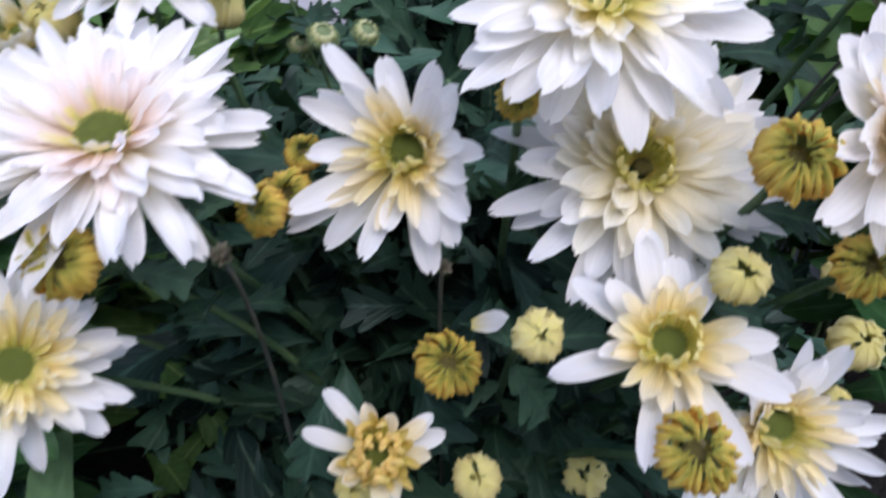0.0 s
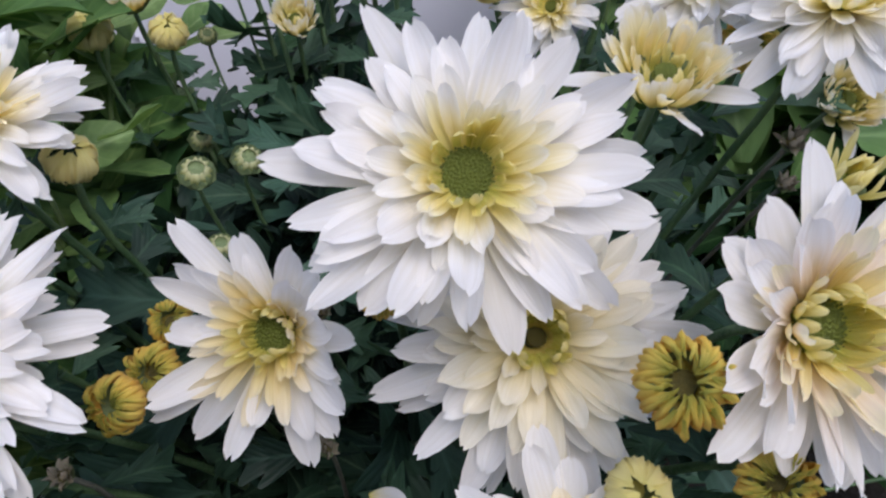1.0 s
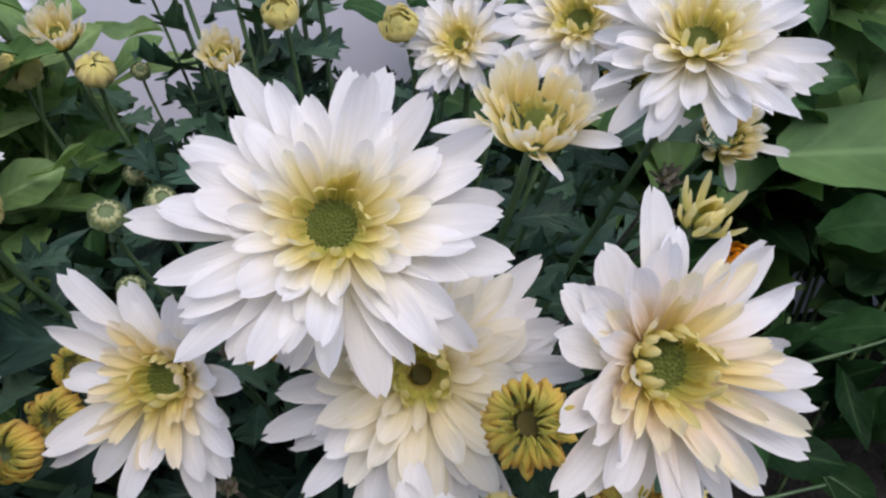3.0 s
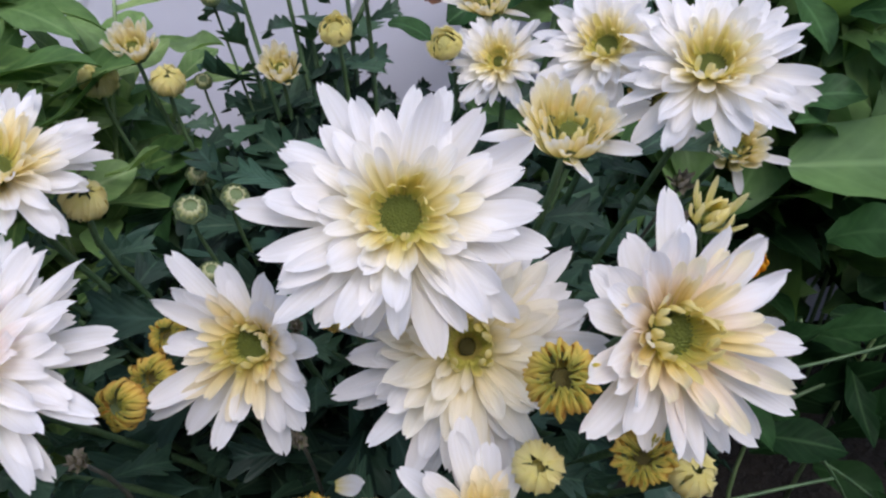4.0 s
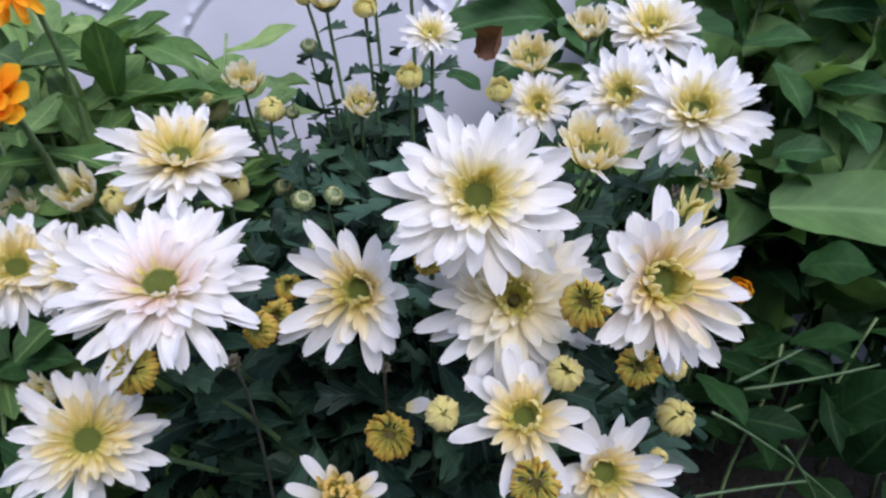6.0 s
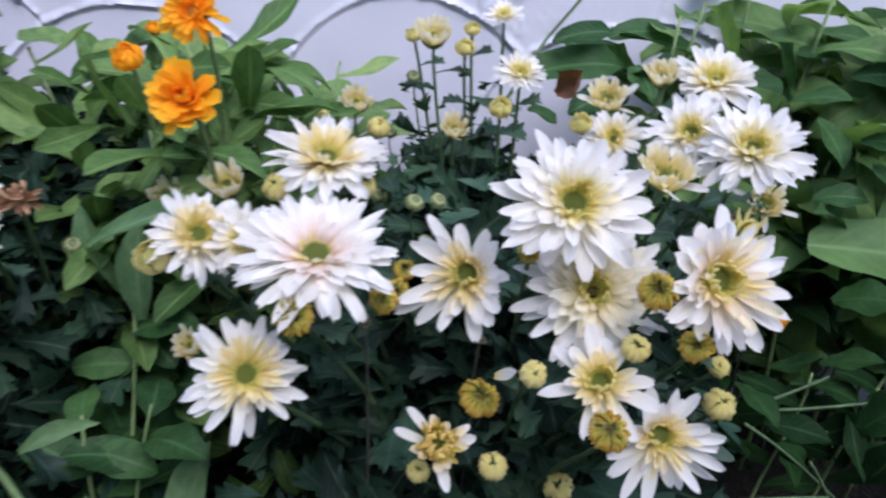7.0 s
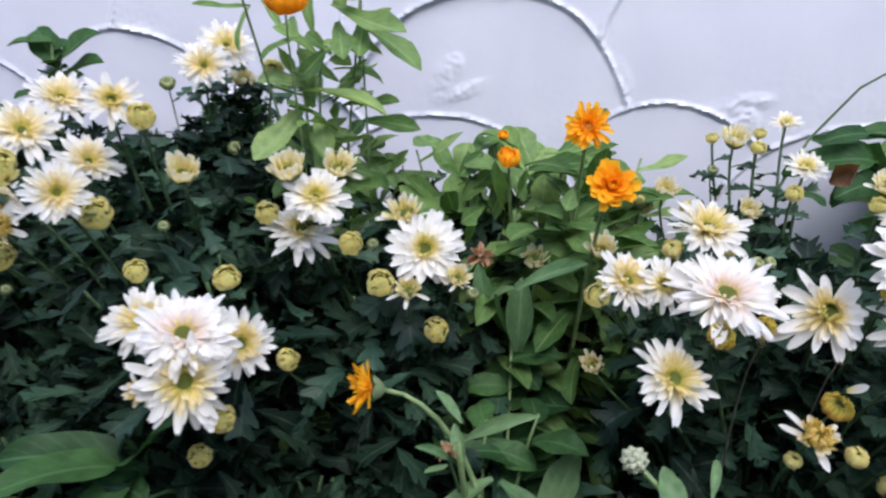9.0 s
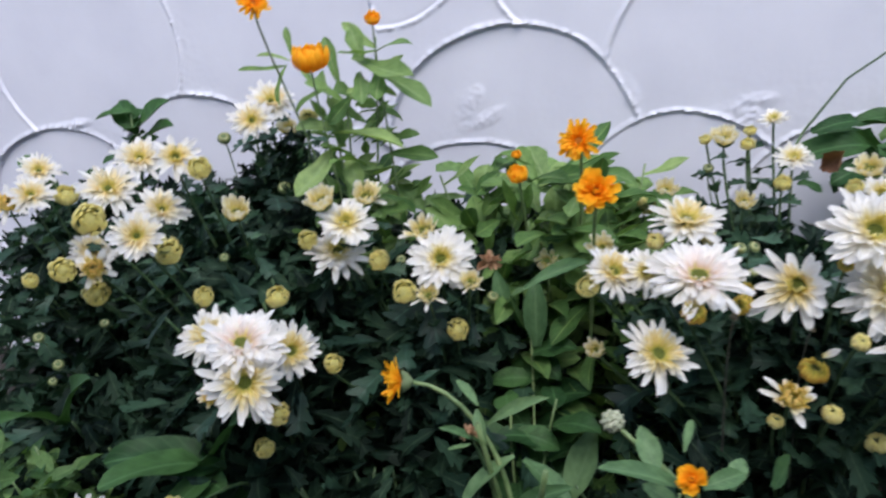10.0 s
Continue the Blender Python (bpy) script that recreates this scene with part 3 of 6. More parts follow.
def flower(name, place, across, facing, style, label, category, group, foot, core="green", stem=stem_green, thick=0.0014, gaps=0.0, keep=1.0, droop=0.0, lean=None, leafy=0):
    """A flower head on its own stem: petals in rings round a disc, a calyx under it, a stem down to foot."""
    made[0] += 1
    rnd = random.Random(made[0] * 7 + 3)
    r = across / 2
    p, n = Vector(place), Vector(facing).normalized()
    ob = thing(name, place, label, category, group)
    turn = basis(n, rnd.uniform(0, 6.28))
    wild = 0.35 if style.startswith(("bud", "gold", "marigold_bud")) else 0.9
    uneven = [rnd.uniform(0, 6.28) for _ in range(3)]
    plan = []
    if style in SPIRALS:
        total, *knots = SPIRALS[style]
        total = round(total * keep)
        outermost = next(u for u, tag, *rest in knots[1:] if tag != "outer" or u > 0.2) * total
        for i in range(total):
            u = i / (total - 1)
            if i < outermost and rnd.random() < gaps:
                continue
            (u0, tag, *low), (u1, end_tag, *high) = next((p, q) for p, q in zip(knots, knots[1:]) if u <= q[0])
            part = (u - u0) / (u1 - u0)
            length, lift, width = (x + (y - x) * part for x, y in zip(low, high))
            plan.append((end_tag if rnd.random() < part - 0.4 else tag, length, lift - droop * max(0.3, 1 - 2 * u), width, 0.06 + 0.1 * u, -0.14 + 0.15 * u, i * 2.39996 + rnd.gauss(0, 0.07), 5 * u))
        wild = 0.7
    else:
        for k, (tag, count, length, lift, width, r0, h0) in enumerate(STYLES[style]):
            count = max(5, round(count * keep))
            for j in range(count):
                if k < 2 and rnd.random() < gaps:
                    continue
                plan.append((tag, length, lift - droop * (1 if k < 2 else 0.4), width, r0, h0, 2 * math.pi * (j + 0.5 * (k % 2) + rnd.uniform(-0.3, 0.3)) / count, k))
    near = p.x > -0.12 and p.y < 0.3
    tiny = []
    for tag, length, lift, width, r0, h0, a, k in plan:
        lng = r * length * (rnd.triangular(0.66, 1.14, 1.0) if style in SPIRALS and k < 2.2 else rnd.triangular(1 - 0.3 * wild, 1 + 0.1 * wild, 1.0))
        up = radians(lift + wild * rnd.gauss(0, 6))
        up += radians(wild * (5 * math.sin(a + uneven[0]) + 3 * math.sin(2 * a + uneven[1] + k)))
        lng *= 1 + 0.04 * wild * math.sin(3 * a + uneven[2] + k)
        if lean:
            side = (turn @ Vector((math.cos(a), math.sin(a), 0))).dot(Vector(lean))
            lng *= 1 + 0.35 * side
            up -= radians(28 * side) if k < 2.5 else 0
        m = turn @ Matrix.Rotation(a, 4, "Z") @ Matrix.Translation((r0 * r, 0, h0 * r)) @ Matrix.Rotation(-up, 4, "Y")
        m = m @ Matrix.Rotation(wild * rnd.gauss(0, 0.28), 4, "X") @ Matrix.Rotation(wild * rnd.gauss(0, 0.13), 4, "Z")
        m = m @ Matrix.Diagonal((lng, r * width * rnd.uniform(0.84, 1.12), lng, 1))
        if width * r < (0.0021 if near else 0.0046):
            tiny.append((rnd.choice(SETS[tag]), m))
        else:
            piece("petal", rnd.choice(SETS[tag]), ob, m)
    if tiny:
        piece("inner_petals", joined("inner_petals", tiny), ob, Matrix())["kind"] = "stuff"
    c = CORE_SIZE[style] * r
    if style in ("bud", "bud_open"):
        core = "olive"
    piece("disc", CORES[core], ob, turn @ Matrix.Translation((0, 0, -0.5 * r if style == "bud" else -0.02 * r)) @ Matrix.Diagonal((c, c, c, 1)))
    q = CALYX.get(style, 0.24) * r
    low = {"bud": -0.15, "bud_open": -0.1, "marigold_bud": -0.1}.get(style, -0.08) * r
    if style.startswith("marigold"):
        low = -0.12 * r
    piece("calyx", calyx_cup, ob, turn @ Matrix.Translation((0, 0, low)) @ Matrix.Diagonal((q, q, q * 1.1, 1)))
    start = n * (low - q * 0.9)
    end = Vector(foot) - p
    far = end.length
    pts = bend(start, -n * min(0.06, far * 0.3), end, Vector((0, 0, -far * 0.35)))
    verts, faces = tube(pts, thick, thick * 1.5)
    stem_part = piece("stem", mesh_of("stem", verts, faces, stem), ob, Matrix())
    if leafy:
        stem_leaves(stem_part, pts, leafy, rnd)
    return ob


def stem_leaves(ob, pts, count, rnd):
    """Small lobed leaves up along a flower's stem."""
    leaves = []
    for k in range(count):
        s = (0.12 + 0.8 * (k + rnd.random()) / count) * (len(pts) - 1)
        i = min(int(s), len(pts) - 2)
        p = pts[i].lerp(pts[i + 1], s - i)
        a = k * 2.4 + rnd.uniform(-0.5, 0.5)
        size = rnd.uniform(0.016, 0.03) + 0.022 * s / len(pts)
        way = Vector((math.cos(a), math.sin(a), rnd.uniform(-0.1, 0.8))).normalized()
        m = toward(p, p + way * size, size * 0.6, (0, -0.4, 1), None, rnd.uniform(-0.5, 0.5))
        leaves.append((LEAVES["mum"][k % 3], m))
    piece("stem_leaves", joined("stem_leaves", leaves, leaf_young), ob, Matrix())


def small_bud(place, across, facing, foot, label, thick=0.0009):
    """A tight green button with a ring of cream petal tips."""
    made[0] += 1
    rnd = random.Random(made[0])
    p, n, r = Vector(place), Vector(facing).normalized(), across / 2
    ob = thing("green_bud", place, label, "bud", "green chrysanthemum buds")
    turn = basis(n, rnd.uniform(0, 6))
    piece("calyx", calyx_cup, ob, turn @ Matrix.Diagonal((0.85 * r, 0.85 * r, r, 1)))
    piece("bud_body", ball_green, ob, turn @ Matrix.Diagonal((0.82 * r, 0.82 * r, 0.5 * r, 1)))
    for j in range(12):
        m = turn @ Matrix.Rotation(j * 2 * math.pi / 12 + rnd.uniform(-0.1, 0.1), 4, "Z") @ Matrix.Translation((0.75 * r, 0, 0.05 * r)) @ Matrix.Rotation(-radians(75), 4, "Y")
        piece("petal_tip", SETS["green"][0], ob, m @ Matrix.Diagonal((0.75 * r, 0.34 * r, 0.75 * r, 1)))
    end = Vector(foot) - p
    pts = bend(n * (-0.8 * r), -n * min(0.03, end.length * 0.3), end, Vector((0, 0, -end.length * 0.35)))
    verts, faces = tube(pts, thick, thick * 1.4)
    piece("stem", mesh_of("stem", verts, faces, stem_green), ob, Matrix())
    return ob


# ---- leaf shapes ----
LEAVES = {
    "mum": [sheet_mesh("leaf", leaf_mum, lobed, 24, 2, c, u, w, 0.0, f, False, 0.34) for c, w, u, f in ((-0.7, 0.03, 0.08, 0.05), (-1.3, 0.04, 0.12, -0.08), (0.5, 0.04, 0.14, 0.1))],
    "cal": [sheet_mesh("leaf", leaf_cal, smooth_profile([(0, 0.22), (0.3, 0.6), (0.68, 1.0), (0.9, 0.6), (1, 0.06)]), 9, 4, c, 0.06, w) for c, w in ((-0.5, 0.01), (-0.9, 0.02), (0.4, 0.02))],
    "soft": [sheet_mesh("leaf", leaf_soft, smooth_profile([(0, 0.3), (0.4, 0.95), (0.6, 1.0), (0.9, 0.5), (1, 0.05)]), 9, 4, c, 0.07, w) for c, w in ((-0.5, 0.01), (-0.8, 0.015), (0.35, 0.01))],
    "broad": [sheet_mesh("leaf", leaf_broad, smooth_profile([(0, 0.14), (0.2, 0.7), (0.5, 1.0), (0.85, 0.6), (1, 0.05)]), 11, 4, c, 0.05, w) for c, w in ((-0.6, 0.035), (-1.1, 0.05), (0.3, 0.04))],
    "strap": [sheet_mesh("leaf", m, smooth_profile([(0, 0.16), (0.25, 0.7), (0.55, 1.0), (0.85, 0.62), (1, 0.05)]), 11, 4, c, 0.06, w, 0.0, f) for m, c, w, f in ((leaf_broad, -1.2, 0.05, 0.1), (leaf_broad, -1.7, 0.06, -0.1), (leaf_dock, 0.6, 0.04, 0.15), (leaf_broad, -0.7, 0.06, 0.0))],
    "wide": [sheet_mesh("leaf", leaf_broad, smooth_profile([(0, 0.3), (0.12, 0.8), (0.45, 1.0), (0.8, 0.8), (0.95, 0.4), (1, 0.1)]), 14, 6, -0.35, 0.05, 0.02)],
    "dock": [sheet_mesh("leaf", leaf_dock, smooth_profile([(0, 0.16), (0.2, 0.75), (0.5, 1.0), (0.85, 0.62), (1, 0.05)]), 11, 4, c, 0.06, w) for c, w in ((-0.7, 0.03), (-1.0, 0.04))],
    "shaded_broad": [sheet_mesh("leaf", leaf_shaded, smooth_profile([(0, 0.14), (0.2, 0.7), (0.5, 1.0), (0.85, 0.6), (1, 0.05)]), 11, 4, c, 0.05, w) for c, w in ((-0.6, 0.035), (-1.1, 0.05), (0.3, 0.04))],
    "herb": [sheet_mesh("leaf", leaf_dock, smooth_profile([(0, 0.15), (0.2, 0.7), (0.5, 1.0), (0.85, 0.6), (1, 0.05)]), 6, 2, c, 0.07, w) for c, w in ((-0.5, 0.01), (-0.8, 0.015))],
    "round": [sheet_mesh("leaf", leaf_dock, smooth_profile([(0, 0.1), (0.12, 0.55), (0.45, 1.0), (0.8, 0.75), (1, 0.06)]), 9, 4, c, 0.1, w) for c, w in ((-0.4, 0.02), (-0.8, 0.03))],
    "dry": [sheet_mesh("leaf", leaf_dry, smooth_profile([(0, 0.2), (0.3, 0.8), (0.6, 1.0), (0.9, 0.6), (1, 0.1)]), 9, 4, 1.4, 0.3, 0.06)],
}
leaves_made = [0]


def leaf(plant, kind, base, tip, width, up=(0, -0.45, 1), tilt=None):
    """One leaf of a plant, from base to tip in the world."""
    leaves_made[0] += 1
    rnd = random.Random(leaves_made[0])
    at = plant.location
    m = toward(Vector(base) - at, Vector(tip) - at, width, up, None, rnd.uniform(-0.35, 0.35) if tilt is None else tilt)
    return piece("leaf", rnd.choice(LEAVES[kind]), plant, m)


def stalk(plant, a, b, r0, r1, sway=0.02, mat=stem_green, name="stem"):
    at = plant.location
    a, b = Vector(a) - at, Vector(b) - at
    far = (b - a).length
    rnd = random.Random(round(a.x * 5000 + b.z * 3000))
    pts = bend(a, Vector((rnd.uniform(-sway, sway), rnd.uniform(-sway, sway), far * 0.4)), b, (b - a) * 0.3 + Vector((rnd.uniform(-sway, sway), 0, 0)))
    verts, faces = tube(pts, r0, r1)
    return piece(name, mesh_of("stem", verts, faces, mat), plant, Matrix())


def mound(cx, cy, rx, ry, h):
    def top(x, y):
        k = 1 - (((x - cx) / rx) ** 2 + ((y - cy) / ry) ** 2) ** 1.3
        return h * math.sqrt(k) if k > 0 else 0.0
    return top


def chrysanthemum_bush(cx, cy, rx, ry, h, count, fill, seed, label, size=0.045):
    """A bushy plant: stems from one root, a shell of lobed leaves, and inner leaves with shade in their colour."""
    rnd = random.Random(seed)
    ob = thing("chrysanthemum_plant", (cx, cy, 0), label, "plant", "chrysanthemum plants")
    top = mound(cx, cy, rx, ry, h)
    for k in range(14):
        a, d = rnd.uniform(0, 6.28), math.sqrt(rnd.random()) * 0.75
        x, y = cx + rx * d * math.cos(a), cy + ry * d * math.sin(a)
        stalk(ob, (cx + (x - cx) * 0.25, cy + (y - cy) * 0.25, 0), (x, y, top(x, y) * 0.96), 0.0035, 0.0018)

    def one():
        while True:
            a, d = rnd.uniform(0, 6.28), math.sqrt(rnd.random()) * 0.99
            x, y = cx + rx * d * math.cos(a), cy + ry * d * math.sin(a)
            z = top(x, y)
            if z > 0.05:
                out = Vector(((x - cx) / rx ** 2, (y - cy) / ry ** 2, z / h ** 2)).normalized()
                return Vector((x, y, z)), out, a

    for k in range(count):
        p, out, a = one()
        p = p - out * rnd.uniform(-0.005, 0.035)
        ring = a + rnd.gauss(0, 0.9)
        way = Vector((math.cos(ring), math.sin(ring), rnd.uniform(-0.7, 0.5)))
        size_k = size * rnd.uniform(0.8, 1.5)
        tip = p + way.normalized() * size_k
        leaf(ob, "mum", p, tip, size_k * rnd.uniform(0.42, 0.58), out + Vector((0, 0, 0.7)), rnd.uniform(-0.7, 0.7))
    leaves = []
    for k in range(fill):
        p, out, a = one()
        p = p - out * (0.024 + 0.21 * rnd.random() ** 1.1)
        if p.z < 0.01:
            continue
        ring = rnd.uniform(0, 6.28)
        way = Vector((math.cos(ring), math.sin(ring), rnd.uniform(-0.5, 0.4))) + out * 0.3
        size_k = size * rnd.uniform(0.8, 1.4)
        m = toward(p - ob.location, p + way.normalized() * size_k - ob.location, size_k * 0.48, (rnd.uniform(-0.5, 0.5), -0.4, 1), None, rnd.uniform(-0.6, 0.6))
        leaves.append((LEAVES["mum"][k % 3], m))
    inner = piece("foliage", joined("foliage", leaves, leaf_mum_shaded), ob, Matrix())
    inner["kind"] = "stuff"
    return ob


def leafy_stem(plant, foot, top, count, length, width, kind, seed, start=0.25, spread=1.0):
    """An upright stem with alternate leaves that arch outward."""
    rnd = random.Random(seed)
    foot, top = Vector(foot), Vector(top)
    stalk(plant, foot, top, 0.0024, 0.0014, 0.015, stem_pale)
    for k in range(count):
        s = start + (1 - start) * (k + 0.5) / count
        p = foot.lerp(top, s)
        a = k * 2.4 + rnd.uniform(-0.4, 0.4)
        lng = length * rnd.uniform(0.7, 1.15) * (1.1 - 0.45 * s)
        way = Vector((math.cos(a) * spread, math.sin(a) * spread, rnd.uniform(0.15, 0.9))).normalized()
        leaf(plant, kind, p, p + way * lng, width * rnd.uniform(0.8, 1.15) * (1.1 - 0.3 * s))


def fill_mound(plant, cx, cy, rx, ry, h, count, kind, size, ratio, mat, seed, low=0.35):
    """The crowded rest of a plant's leaves, joined, under a domed outline."""
    rnd = random.Random(seed)
    top = mound(cx, cy, rx, ry, h)
    leaves = []
    for k in range(count):
        a, d = rnd.uniform(0, 6.28), math.sqrt(rnd.random()) * 0.97
        x, y = cx + rx * d * math.cos(a), cy + ry * d * math.sin(a)
        z = top(x, y) * (low + (1 - low) * rnd.random() ** 0.6)
        ring = a + rnd.gauss(0, 1.0)
        way = Vector((math.cos(ring), math.sin(ring), rnd.uniform(-0.4, 1.0))).normalized()
        lng = size * rnd.uniform(0.6, 1.2)
        p = Vector((x, y, z)) - plant.location
        m = toward(p, p + way * lng, lng * ratio, (rnd.uniform(-0.4, 0.4), -0.5, 1), None, rnd.uniform(-0.6, 0.6))
        leaves.append((LEAVES[kind][k % len(LEAVES[kind])], m))
    ob = piece("foliage", joined("foliage", leaves, mat), plant, Matrix())
    ob["kind"] = "stuff"
    return ob


# ---- wall with a scalloped plaster relief ----
WALL_Y = 0.70
SCALLOPS = [(-0.40, 0.24, 0.23), (-0.07, 0.34, 0.168), (0.20, 0.29, 0.21), (-1.26, 0.29, 0.228), (-0.93, 0.36, 0.208), (-0.335, 0.445, 0.208),
            (-1.15, 0.66, 0.215), (-0.765, 0.66, 0.215), (0.015, 0.56, 0.196), (0.48, 0.3, 0.2), (0.36, 0.6, 0.2), (-0.55, 0.88, 0.22), (-0.15, 0.8, 0.22),
            (-0.95, 0.9, 0.22), (0.2, 0.86, 0.2), (-1.66, 0.5, 0.24), (0.65, 0.62, 0.2), (-0.66, 0.3, 0.2), (0.78, 0.34, 0.2), (-1.38, 0.92, 0.22)]
# rough plaster pressed over the joints: place, half width, half height, slope
SMEARS = [(0.012, 0.514, 0.055, 0.016, 0.2), (0.03, 0.495, 0.03, 0.02, -0.4), (-0.365, 0.51, 0.06, 0.014, 0.35), (-0.40, 0.53, 0.03, 0.03, 0.6), (-1.21, 0.522, 0.05, 0.012, 0.1), (-0.142, 0.535, 0.02, 0.03, -1.2), (-0.77, 0.49, 0.03, 0.02, -0.5)]
SCALLOPS.sort(key=lambda c: c[1])


def scallop_at(x, z):
    """Which scallop a point of the wall belongs to, and how far it lies inside its edge; lower ones overlap higher ones."""
    wob = 0.006 * noise.noise(Vector((x * 9, 3.0, z * 9)))
    near = 1.0
    for k, (cx, cz, r) in enumerate(SCALLOPS):
        d = r + wob - math.hypot(x - cx, z - cz)
        if d >= 0:
            return k, d, near
        near = min(near, -d)
    return -1, 0.2, near


def relief(x, z):
    k, d, near = scallop_at(x, z)
    n1 = noise.noise(Vector((x * 30, 1.0, z * 30)))
    n2 = noise.noise(Vector((x * 110, 2.0, z * 110)))
    n3 = noise.noise(Vector((x * 230, 6.0, z * 230)))
    # lower scallops lie deeper, so that the upper ones overhang them in a thin shaded edge
    level = 0.009 * (SCALLOPS[k][1] if k >= 0 else 1.0)
    ease = min(1.0, d / 0.005)
    lip = 0.0022 * (1 - ease * ease * (3 - 2 * ease))
    patch = noise.noise(Vector((x * 14, 4.0, z * 14)))
    groove = math.exp(-((d - 0.004) / 0.0022) ** 2) * (0.6 + 0.6 * patch)
    # trowel crumbs squeezed up along each joint, thickest where three scallops meet
    band = 0.5 + 0.5 * math.cos(math.pi * min(1.0, near / (0.009 + 0.006 * patch)))
    crumbs = band * (0.0022 + 0.0026 * max(-0.4, n2) + 0.0016 * n3)
    smear = 0.35 * max(0.0, noise.noise(Vector((x * 6 + k, 7.0, z * 6))) + 0.05) * math.exp(-near / 0.03)
    for sx, sz, wide, high, slope in SMEARS:
        u, v = (x - sx) / wide, (z - sz - slope * (x - sx)) / high
        smear += 0.4 * max(0.0, 1 - u * u - v * v) * (0.5 + patch)
    ragged = 0.4 + 0.5 * n2 + 0.4 * n3 + 0.9 * (0.5 - abs(n1))
    swell = 0.0015 * noise.noise(Vector((x * 5, 8.0, z * 5)))
    return k, level + lip + 0.00035 * n1 + 0.00007 * n2 + swell - 0.0018 * groove + crumbs + 0.013 * smear * ragged - 0.01


def build_wall():
    x0, x1, z0, z1, step = -1.6, 0.6, 0.24, 0.96, 0.0028
    nx, nz = round((x1 - x0) / step), round((z1 - z0) / step)
    wall = new("wall_north", None)
    bpy.data.objects.remove(wall)
    bm = bmesh.new()
    for a, b, c, d in ((-6, x0, 0, 2.4), (x1, 6, 0, 2.4), (x0, x1, -0.0, z0), (x0, x1, z1, 2.4)):
        bmesh.ops.create_cube(bm, size=1, matrix=Matrix.Translation(((a + b) / 2, WALL_Y + 0.1, (c + d) / 2)) @ Matrix.Diagonal((b - a, 0.2, d - c, 1)))
    bmesh.ops.create_cube(bm, size=1, matrix=Matrix.Translation(((x0 + x1) / 2, WALL_Y + 0.12, (z0 + z1) / 2)) @ Matrix.Diagonal((x1 - x0, 0.16, z1 - z0, 1)))
    me = bpy.data.meshes.new("wall_north")
    bm.to_mesh(me)
    bm.free()
    me.materials.append(plaster)
    wall = tagged(new("wall_north", me), "white plastered garden wall with rounded scallop relief", "wall", "", "structure")
    grid = [[relief(x0 + i * step, z0 + j * step) for i in range(nx + 1)] for j in range(nz + 1)]
    groups = {}
    for j in range(nz):
        for i in range(nx):
            groups.setdefault(grid[j][i][0], []).append((i, j))
    for k, cells in groups.items():
        index, verts, faces = {}, [], []

        def at(i, j):
            if (i, j) not in index:
                index[i, j] = len(verts)
                verts.append((x0 + i * step, WALL_Y - grid[j][i][1], z0 + j * step))
            return index[i, j]
        for i, j in cells:
            faces.append((at(i, j), at(i + 1, j), at(i + 1, j + 1), at(i, j + 1)))
        piece("plaster_scallop", mesh_of("plaster_scallop", verts, faces, plaster), wall, Matrix())
    return wall


build_wall()


def build_light_wall():
    """Plain unseen wall closing the far side, added to block and bounce light."""
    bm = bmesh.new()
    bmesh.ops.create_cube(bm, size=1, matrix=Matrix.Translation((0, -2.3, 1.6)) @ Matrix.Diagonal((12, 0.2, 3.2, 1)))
    me = bpy.data.meshes.new("unseen_light_wall")
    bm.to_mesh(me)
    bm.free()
    me.materials.append(bounce_pale)
    tagged(new("unseen_light_wall", me), "plain pale unseen wall, added to block low sky and bounce light", "wall", "", "structure")


build_light_wall()


def build_ground():
    edges_x = [-400, -40, -6] + [-2.2 + 0.05 * i for i in range(78)] + [6, 40, 400]
    edges_y = [-400, -40, -6] + [-1.0 + 0.05 * i for i in range(34)] + [6, 40, 400]
    verts, faces = [], []
    for y in edges_y:
        for x in edges_x:
            near = abs(x) < 3 and -1.2 < y < 0.72
            verts.append((x, y, 0.014 * noise.noise(Vector((x * 7, y * 7, 0))) + 0.008 * noise.noise(Vector((x * 25, y * 25, 5))) if near else -0.01))
    n = len(edges_x)
    for j in range(len(edges_y) - 1):
        for i in range(n - 1):
            faces.append((j * n + i, j * n + i + 1, (j + 1) * n + i + 1, (j + 1) * n + i))
    tagged(new("ground", mesh_of("ground", verts, faces, soil)), "bare garden soil under the plants, their shade in its dark colour", "ground", "", "structure")


build_ground()


# ---- chrysanthemum bushes ----
chrysanthemum_bush(0.045, 0.40, 0.235, 0.25, 0.41, 150, 2500, 11, "bushy chrysanthemum with dark lobed leaves in the bed")
chrysanthemum_bush(-0.36, 0.44, 0.19, 0.28, 0.43, 95, 2100, 12, "narrow chrysanthemum bush with dark lobed leaves")
chrysanthemum_bush(-0.60, 0.42, 0.22, 0.32, 0.48, 95, 2800, 13, "tall chrysanthemum bush with dark lobed leaves")
chrysanthemum_bush(-0.95, 0.49, 0.32, 0.30, 0.455, 60, 2600, 14, "dense chrysanthemum bush near the wall")
chrysanthemum_bush(0.01, 0.50, 0.09, 0.08, 0.44, 36, 330, 15, "slender upright chrysanthemum against the wall", 0.03)
chrysanthemum_bush(-0.84, 0.27, 0.34, 0.15, 0.23, 40, 1400, 16, "low chrysanthemum shoots at the front of the bed")
chrysanthemum_bush(-0.05, 0.23, 0.30, 0.13, 0.2, 40, 600, 17, "low chrysanthemum shoots with dark lobed leaves")
chrysanthemum_bush(-0.42, 0.20, 0.18, 0.13, 0.17, 30, 600, 18, "short chrysanthemum shoots in deep shade")
